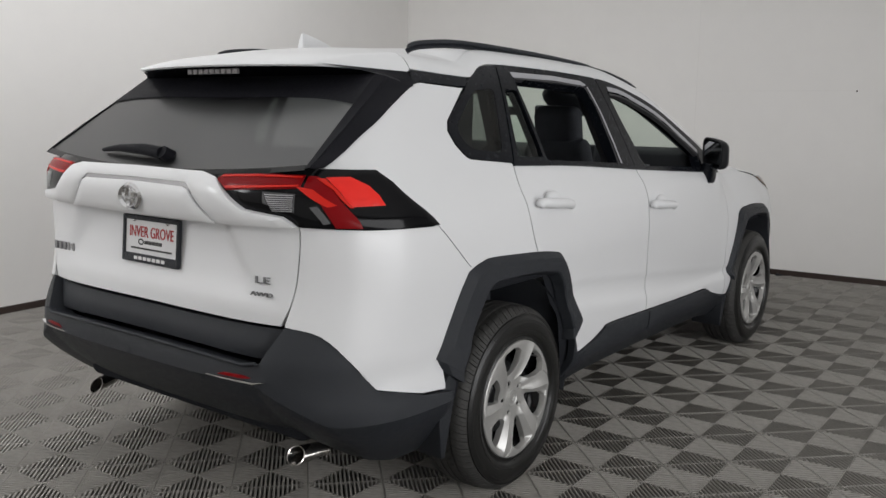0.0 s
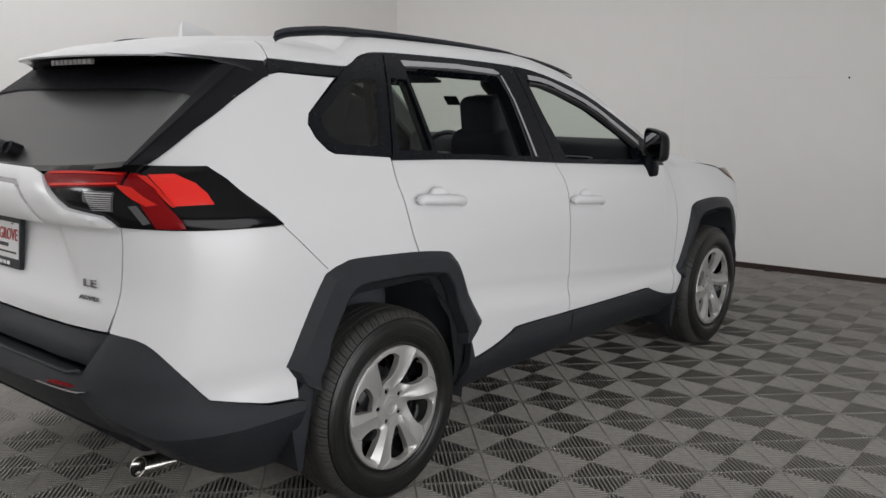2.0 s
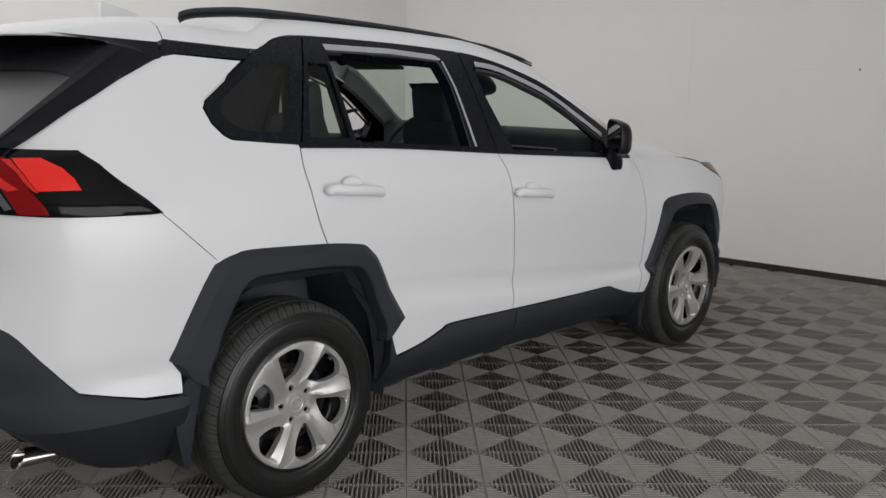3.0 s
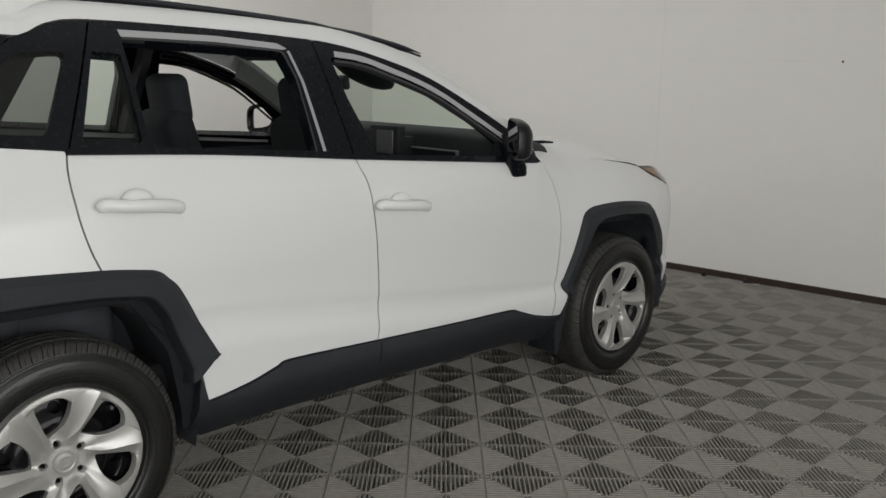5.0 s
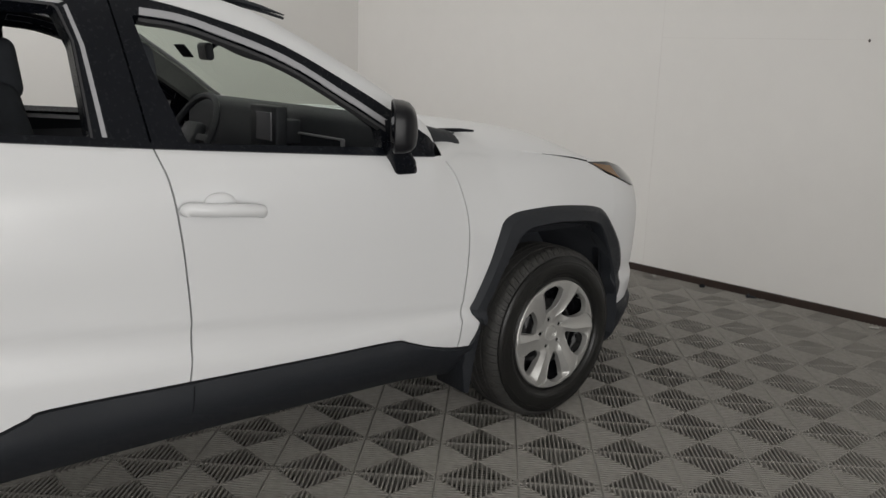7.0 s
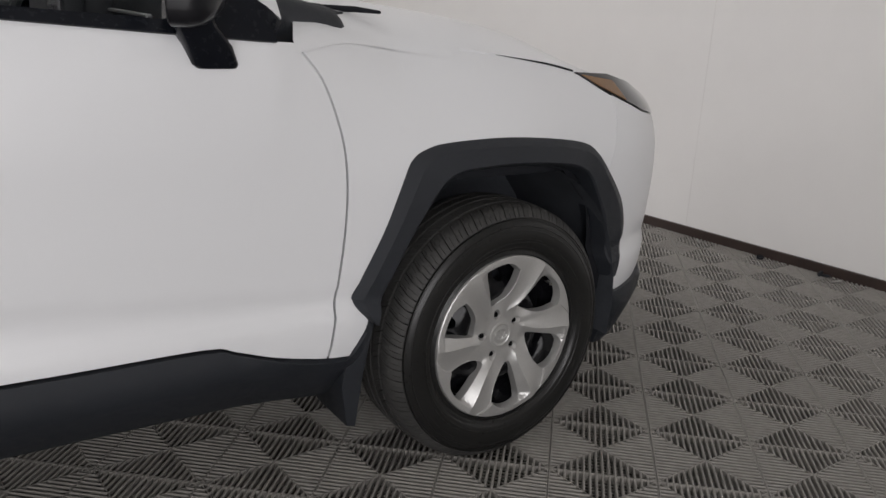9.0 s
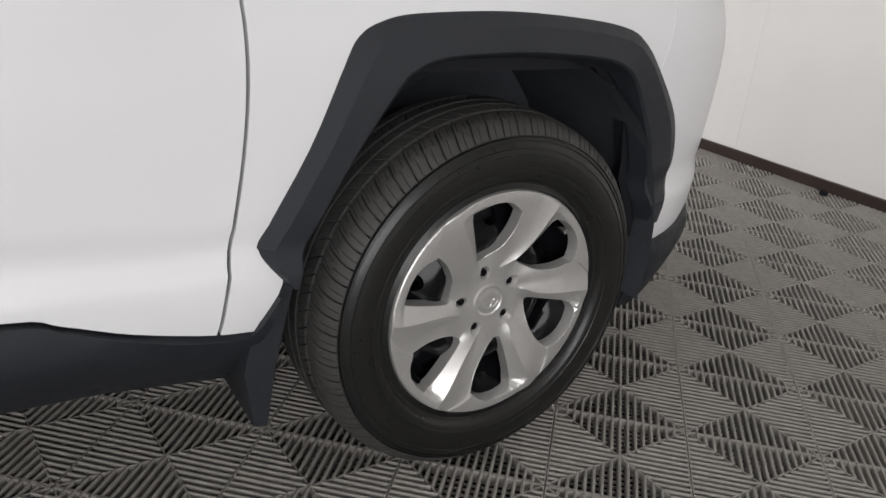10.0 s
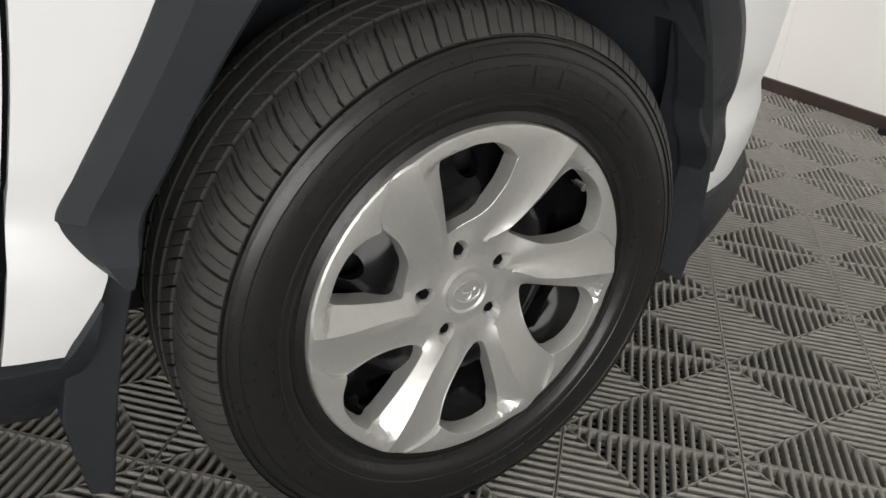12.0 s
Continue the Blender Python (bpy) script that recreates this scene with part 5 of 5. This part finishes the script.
def build_cover(parent):
    wins = []
    for c in CENTRES:
        line = [pol(r, c + a) for a, r in WINDOW]
        soft, k = rounded(line, .008, 3), SHARP_CORNER * 4
        wins.append(soft[:k] + [line[SHARP_CORNER]] + soft[k + 4:])
    lug_holes = []
    for a in LUGS:
        u = Vector(pol(1, a))
        v = Vector((-u.y, u.x))
        c = u * .0575
        lug_holes.append([tuple(c + u * (.0135 * math.cos(t) * (1.2 if math.cos(t) > 0 else .9)) + v * .0115 * math.sin(t)) for t in [2 * math.pi * k / 14 for k in range(14)]])
    disc = [pol(.2235, 360 * k / 120) for k in range(120)]
    creases = [[pol(q, 360 * k / 110) for k in range(111)] for q in (.2190, .2215)]
    for c in CENTRES:
        creases.append([pol(q, c + BLADE_CREASE(q)) for q in [.078 + .1400 * k / 30 for k in range(31)]])
        for wide in (0, STEP_WIDE):
            creases.append([pol(q, c + STEP_LINE(q) + wide) for q in [.186 + .032 * k / 8 for k in range(9)]])
    pts, tris, rims = fill(disc, wins + lug_holes, .0055, creases)
    bm = bmesh.new()

    def place(p, drop=0.0, to=None, k=0.0):
        r, a = math.hypot(*p), math.degrees(math.atan2(p[1], p[0]))
        h = cover_height(r, a) - drop
        if to:
            p = (p[0] + (to[0] - p[0]) * k, p[1] + (to[1] - p[1]) * k)
        return bm.verts.new((h, p[0], p[1]))

    vs = [place(p) for p in pts]
    for t in tris:
        a, b, c = (pts[i] for i in t)
        q = list(t) if (b[0] - a[0]) * (c[1] - a[1]) - (c[0] - a[0]) * (b[1] - a[1]) > 0 else list(t)[::-1]
        bm.faces.new([vs[i] for i in q])
    for n, lp in enumerate(rims[1:]):
        if n < 6:
            mid = pol(.135, CENTRES[n] + 2)
            steps = ((.0006, .004), (.0022, .010), (.024, .055))
        else:
            mid = pol(.056, LUGS[n - 6])
            steps = ((.0015, .06), (.011, .42), (.022, .50))
        prev = [vs[i] for i in lp]
        for drop, k in steps:
            row = [place(pts[i], drop, mid, k) for i in lp]
            for j in range(len(lp)):
                bm.faces.new((prev[j], row[j], row[(j + 1) % len(lp)], prev[(j + 1) % len(lp)]))
            prev = row
    low = [bm.verts.new((-.035, pts[i][0] * .985, pts[i][1] * .985)) for i in rims[0]]
    for j in range(len(low)):
        bm.faces.new((vs[rims[0][j]], low[j], low[(j + 1) % len(low)], vs[rims[0][(j + 1) % len(low)]]))
    bmesh.ops.recalc_face_normals(bm, faces=bm.faces)
    cover = part("wheel_cover", bm, SILVER, parent, "silver plastic wheel cover with six openings, lightly scuffed", smooth=True, sharp=0.24)
    # rolled edges along the blades and the steps beside them
    for c in CENTRES:
        bm = bmesh.new()
        line = [pol(r, c + a) for a, r in WINDOW[SHARP_CORNER:]]
        line = bend([pol(.2185, c + STEP_LINE(.2185)), pol(.200, c + STEP_LINE(.200)), pol(.1835, c + STEP_LINE(.1835))], 3)[:-1] + bend(line, 4)
        tube("", [Vector((cover_height(math.hypot(*p), math.degrees(math.atan2(p[1], p[0])) - .05) - .0004, *p)) for p in line], .0011, None, None, n=8, bm=bm)
        part("rolled_edge", bm, SILVER, cover, smooth=True)
    # centre cap with a plain oval mark
    bm = bmesh.new()
    prof = [(0, -.0235), (.020, -.0235), (.026, -.0245), (.029, -.0225), (.032, -.0225), (.0345, -.027)]
    rows = [[bm.verts.new((h, *pol(max(r, .0005), 360 * k / 40))) for k in range(40)] for r, h in prof]
    for a, b in zip(rows, rows[1:]):
        for k in range(40):
            bm.faces.new((a[k], b[k], b[(k + 1) % 40], a[(k + 1) % 40]))
    bmesh.ops.recalc_face_normals(bm, faces=bm.faces)
    part("centre_cap", bm, SILVER, parent, smooth=True, sharp=0.5)
    bm = bmesh.new()
    for rx, rz, dz in ((.019, .014, 0), (.011, .0065, .005), (.0065, .0115, 0)):
        pts3 = [Vector((-.0228, rx * math.cos(2 * math.pi * k / 24), dz + rz * math.sin(2 * math.pi * k / 24))) for k in range(25)]
        tube("", pts3, .0014, None, None, n=5, bm=bm)
    part("cap_emblem", bm, SILVER, parent, "plain oval rings on the cap", smooth=True)
    # valve
    bm = bmesh.new()
    c = pol(.190, CENTRES[5] + 7)
    bmesh.ops.create_cone(bm, segments=12, radius1=.006, radius2=.005, depth=.022, cap_ends=True, matrix=Matrix.Translation((-.012, *c)) @ pose(0, 0, 0, 0, 90, 0))
    part("tyre_valve", bm, CHROME, parent, "tyre valve", smooth=True)
    return cover


def build_steel(parent):
    bm = bmesh.new()
    holes = [[tuple(Vector(pol(.158, 18 + 36 * h)) + Vector((.017 * math.cos(t), .017 * math.sin(t)))) for t in [2 * math.pi * k / 16 for k in range(16)]] for h in range(10)]
    curve = smooth_curve([0, .06, .075, .11, .13, .165, .19, .205, .218], [-.052, -.052, -.058, -.036, -.040, -.062, -.066, -.046, -.020])
    pts, tris, rims = fill([pol(.218, 360 * k / 72) for k in range(72)], holes, .011)
    vs = [bm.verts.new((curve(math.hypot(*p)), *p)) for p in pts]
    for t in tris:
        bm.faces.new([vs[i] for i in t])
    for lp in rims[1:]:
        low = [bm.verts.new((vs[i].co.x - .012, *pts[i])) for i in lp]
        for j in range(len(lp)):
            bm.faces.new((vs[lp[j]], low[j], low[(j + 1) % len(lp)], vs[lp[(j + 1) % len(lp)]]))
    bmesh.ops.recalc_face_normals(bm, faces=bm.faces)
    part("steel_rim", bm, STEEL, parent, "black steel rim behind the cover", smooth=True)
    bm = bmesh.new()
    bmesh.ops.create_cone(bm, segments=40, radius1=.205, radius2=.205, depth=.02, cap_ends=True, matrix=pose(-.10, 0, 0, 0, 90, 0))
    part("brake_disc", bm, DARK, parent, "dark brake parts behind the rim")
    for a in LUGS:
        bm = bmesh.new()
        c = pol(.057, a)
        bmesh.ops.create_cone(bm, segments=6, radius1=.008, radius2=.007, depth=.02, cap_ends=True, matrix=Matrix.Translation((-.042, *c)) @ pose(0, 0, 0, 0, 90, 0))
        part("lug_nut", bm, STEEL, parent)


SIDEWALL = smooth_curve([.246, .258, .272, .290, .302, .313], [.1155, .1195, .1212, .1200, .1162, .1105])


def build_tyre(parent):
    """Revolved tyre with ribs, cross grooves and sipes."""
    prof = [(.214, .088), (.2225, .104), (.2260, .1105), (.2300, .1085), (.2350, .1060), (.2410, .1085), (.2460, .1155), (.2500, .1180), (.2580, .1195), (.2590, .1205), (.2605, .1205), (.2612, .1196), (.272, .1212), (.290, .1200), (.2985, .1176), (.2992, .1186), (.3008, .1182), (.3015, .1166), (.3080, .1140), (.3130, .1105), (.3135, .1125), (.3175, .1110), (.3182, .1060), (.3205, .1055), (.3215, .1085), (.327, .1045), (.333, .0985), (.339, .0920), (.344, .0840), (.3475, .0740), (.3490, .0620), (.3495, .0545), (.3410, .0535), (.3410, .0475), (.3505, .0465), (.3515, .0330), (.3518, .0190), (.3425, .0180), (.3425, .0110), (.3520, .0100), (.3520, .0000)]
    full = prof + [(r, -x) for r, x in prof[-2::-1]]
    blocks = 68
    cuts = [(0.0, 0), (.06, 0), (.21, 0), (.225, 1), (.25, 1), (.265, 0), (.44, 0), (.455, 2), (.48, 2), (.495, 0), (.66, 0), (.675, 3), (.70, 3), (.715, 0), (.86, 0), (.885, 4), (.955, 4), (.98, 0)]
    n = blocks * len(cuts)
    verts, faces = [], []
    for k in range(n):
        f, kind = cuts[k % len(cuts)]
        for r, x in full:
            ax = abs(x)
            ang = 360 / blocks * (k // len(cuts) + f) + ((min(ax, .105) - .105) * 62 if ax > .0535 else -ax * 90)
            depth = 0.0
            if ax > .0535 and r > .3235:
                depth = .0065 if kind == 4 else .0024 if kind in (1, 3) and .058 < ax < .080 else .0028 if kind == 2 and ax > .084 else 0
            elif .019 < ax < .0466 and r > .345:
                depth = .0055 if kind == 4 else .0028 if kind == 2 else 0
            elif ax < .0101 and r > .345:
                depth = .0030 if kind == 2 else 0
            lean = max(0, min(1, (ax - .075) / .030))
            r -= depth * (1 - .6 * lean)
            x -= math.copysign(depth * lean, x)
            c, s = math.cos(math.radians(ang)), math.sin(math.radians(ang))
            verts.append((TYRE_X + x, r * c, r * s))
    m = len(full)
    for k in range(n):
        a, b = k * m, ((k + 1) % n) * m
        for j in range(m - 1):
            faces.append((a + j, b + j, b + j + 1, a + j + 1))
    me = bpy.data.meshes.new("tyre")
    me.from_pydata(verts, [], faces)
    bm = bmesh.new()
    bm.from_mesh(me)
    bpy.data.meshes.remove(me)
    for v in bm.verts:
        # flattened a little where it stands
        if v.co.z < -.345:
            v.co.z = -.345 + (v.co.z + .345) * .15
    bmesh.ops.recalc_face_normals(bm, faces=bm.faces)
    tyre = part("tyre", bm, RUBBER, parent, "black all-season tyre with a ribbed tread", smooth=True, sharp=0.55)
    tyre.data.materials.append(TREAD)
    for f in tyre.data.polygons:
        if math.hypot(f.center.y, f.center.z) > .3235:
            f.material_index = 1
    # raised bars for the unreadable sidewall writing

    def bars(a0, count, w, r0, r1):
        bm = bmesh.new()
        for k in range(count):
            a = a0 - k * (w + 1.6)
            rows = []
            for t in range(4):
                aa = a - w * t / 3
                rows.append([bm.verts.new((TYRE_X + SIDEWALL(rr) + up, *pol(rr, aa))) for rr, up in ((r0, -.001), (r0 + .0010, .0010), ((r0 + r1) / 2, .0010), (r1 - .0010, .0010), (r1, -.001))])
            for x, y in zip(rows, rows[1:]):
                for j in range(4):
                    bm.faces.new((x[j], y[j], y[j + 1], x[j + 1]))
        bmesh.ops.recalc_face_normals(bm, faces=bm.faces)
        tagged(part("sidewall_writing", bm, RUBBER, parent, "raised unreadable sidewall writing as bars"), kind="stuff")

    bars(146, 4, 7.4, .267, .291)
    bars(100, 7, 6.4, .267, .291)
    bars(-122, 4, 5.0, .267, .289)
    bars(-60, 4, 5.0, .270, .288)
    bars(214, 16, 1.0, .2625, .2665)
    return tyre


proto = new("wheel")
proto["label"] = "road wheel with a silver cover"
build_tyre(proto)
build_cover(proto)
build_steel(proto)
proto.parent = car
HUB_X = .932
proto.matrix_basis = pose(HUB_X, 2.69, .352)
w = copy_thing(proto, pose(HUB_X, 0, .352, 3, 0, 0))
w = copy_thing(proto, pose(-HUB_X, 0, .352, 0, 0, 180))
w = copy_thing(proto, pose(-HUB_X, 2.69, .352, 0, 0, 180))

# ---- floor tiles: ribbed squares, four fans of ribs each ----
PITCH, TURN0, ORIGIN = 0.28605, 0.80415, Vector((1.0341, 3.1850))


def tile_mesh(fine):
    """One ribbed tile, its corner at the origin: verts and faces."""
    verts, faces = [], []
    count, half, top, low = 17, PITCH / 2, 0.0, -0.021
    step = PITCH / count
    wide = step * 0.44

    def quad_box(p, q, u, w, z1, z0, chamfer):
        # a bar from p to q (along v), u across
        rows = [(-w / 2, z0), (-w / 2, z1 - chamfer * 2), (-w / 2 + chamfer * 0.5, z1 - chamfer * 0.8), (-w * 0.16, z1), (w * 0.16, z1), (w / 2 - chamfer * 0.5, z1 - chamfer * 0.8), (w / 2, z1 - chamfer * 2), (w / 2, z0)] if chamfer else [(-w / 2, z0), (-w / 2, z1), (w / 2, z1), (w / 2, z0)]
        base = len(verts)
        for end in (p, q):
            for o, z in rows:
                verts.append((end[0] + u[0] * o, end[1] + u[1] * o, z))
        k = len(rows)
        for i in range(k - 1):
            faces.append((base + i, base + k + i, base + k + i + 1, base + i + 1))
        for b in (base, base + k):
            faces.append(tuple(range(b, b + k)))

    ch = 0.0016 if fine else 0
    gap = 0.0012
    for side in range(4):
        c, s = ((1, 0), (0, 1), (-1, 0), (0, -1))[side]
        u, v = (c, s), (-s, c)
        o = ((0, 0), (PITCH, 0), (PITCH, PITCH), (0, PITCH))[side]
        for k in range(count):
            a = (k + 0.5) * step
            deep = min(a, PITCH - a) - 0.002
            p = (o[0] + u[0] * a + v[0] * gap, o[1] + u[1] * a + v[1] * gap)
            q = (o[0] + u[0] * a + v[0] * deep, o[1] + u[1] * a + v[1] * deep)
            quad_box(p, q, u, wide, top, low, ch)
        # low cross bars and the rim along the edge
        for k in range(8):
            d = (k + 0.5) * step
            a0, a1 = d, PITCH - d
            quad_box((o[0] + u[0] * a0 + v[0] * d, o[1] + u[1] * a0 + v[1] * d), (o[0] + u[0] * a1 + v[0] * d, o[1] + u[1] * a1 + v[1] * d), v, step * 0.30, -0.0170, low, 0)
        d = 0.0022
        quad_box((o[0] + u[0] * d + v[0] * d, o[1] + u[1] * d + v[1] * d), (o[0] + u[0] * (PITCH - d) + v[0] * d, o[1] + u[1] * (PITCH - d) + v[1] * d), v, 0.0026, -0.0008, low, 0)
    for k in range(2):
        a, b = ((0.004, 0.004), (PITCH - 0.004, PITCH - 0.004)) if k else ((PITCH - 0.004, 0.004), (0.004, PITCH - 0.004))
        w = (0.7071, -0.7071) if k else (0.7071, 0.7071)
        quad_box(a, b, w, 0.0026, -0.001, low, 0)
    return verts, faces


def tile_pose(i, j):
    c, s = math.cos(TURN0), math.sin(TURN0)
    x, y = ORIGIN.x + PITCH * (i * c - j * s), ORIGIN.y + PITCH * (i * s + j * c)
    return x, y


def in_room(x, y):
    left = CORNER[0] + (CORNER[1] - y) * (FAR_LEFT[0] - CORNER[0]) / (CORNER[1] - FAR_LEFT[1])
    return left - 0.2 < x < RIGHT_X + 0.1 and REAR_Y - 0.1 < y < front_y(x) + 0.13


fine_verts, fine_faces = tile_mesh(True)
fine = bpy.data.meshes.new("tile")
fine.from_pydata(fine_verts, [], fine_faces)
fine.materials.append(TILE)
rough_verts, rough_faces = tile_mesh(False)
rv = np.array(rough_verts)
cells = []
for i in range(-40, 41):
    for j in range(-40, 41):
        x, y = tile_pose(i, j)
        c, s = math.cos(TURN0), math.sin(TURN0)
        mx, my = x + PITCH / 2 * (c - s), y + PITCH / 2 * (s + c)
        if in_room(mx, my):
            # distance to the strip of floor beside the front wheel
            near = math.hypot(mx - 1.3, (my - 2.4) * 0.72)
            cells.append((near, x, y))
cells.sort()
for near, x, y in cells[:300]:
    ob = new("floor_tile", fine)
    ob.matrix_world = pose(x, y, random.uniform(-0.0004, 0.0004), 0, 0, math.degrees(TURN0))
    ob.parent = floor
c, s = math.cos(TURN0), math.sin(TURN0)
all_v, all_f, k = [], [], 0
for near, x, y in cells[300:]:
    w = np.empty_like(rv)
    w[:, 0] = x + rv[:, 0] * c - rv[:, 1] * s
    w[:, 1] = y + rv[:, 0] * s + rv[:, 1] * c
    w[:, 2] = rv[:, 2]
    all_v.append(w)
    all_f.extend([tuple(a + k for a in f) for f in rough_faces])
    k += len(rv)
rest = bpy.data.meshes.new("floor_tiles")
rest.from_pydata(np.concatenate(all_v).tolist(), [], all_f)
rest.materials.append(TILE)
ob = new("floor_tiles", rest)
ob.parent = floor
tagged(ob, "grey ribbed plastic floor tiles further off", kind="stuff")

# small bits left lying in the gap at the wall's foot
BOLT = material("dull_zinc", (0.45, 0.44, 0.42), 0.4, metal=0.8, vary=0.1)
for x, y, turn in ((1.16, 5.12, 20), (.47, 5.09, 70), (-.31, 5.06, -35)):
    bm = bmesh.new()
    m = pose(x, y, .009, 0, 90, turn)
    bmesh.ops.create_cone(bm, segments=10, radius1=.005, radius2=.005, depth=.045, cap_ends=True, matrix=m)
    bmesh.ops.create_cone(bm, segments=6, radius1=.009, radius2=.009, depth=.008, cap_ends=True, matrix=m @ Matrix.Translation((0, 0, .024)))
    bolt = part("bolt", bm, BOLT, smooth=True)
    tagged(bolt, "small dull zinc bolt lying at the wall foot", "bolt", group="bolts at the wall foot")
bm = bmesh.new()
soft_box(bm, (-.03, -.008, 0), (.03, .008, .012), .003, pose(.38, 5.14, 0, 0, 0, 15), 2)
soft_box(bm, (-.006, -.02, 0), (.006, .02, .022), .003, pose(.365, 5.135, 0, 0, 0, 15), 2)
tagged(part("plastic_clip", bm, CLAD, smooth=True), "small broken black plastic clip at the wall foot", "clip")
bm = bmesh.new()
soft_box(bm, (-.016, -.012, 0), (.016, .012, .020), .004, pose(.05, 5.10, 0, 0, 0, 40), 2)
tagged(part("rubber_stub", bm, DARK, smooth=True), "small dark rubber stub at the wall foot", "stub")
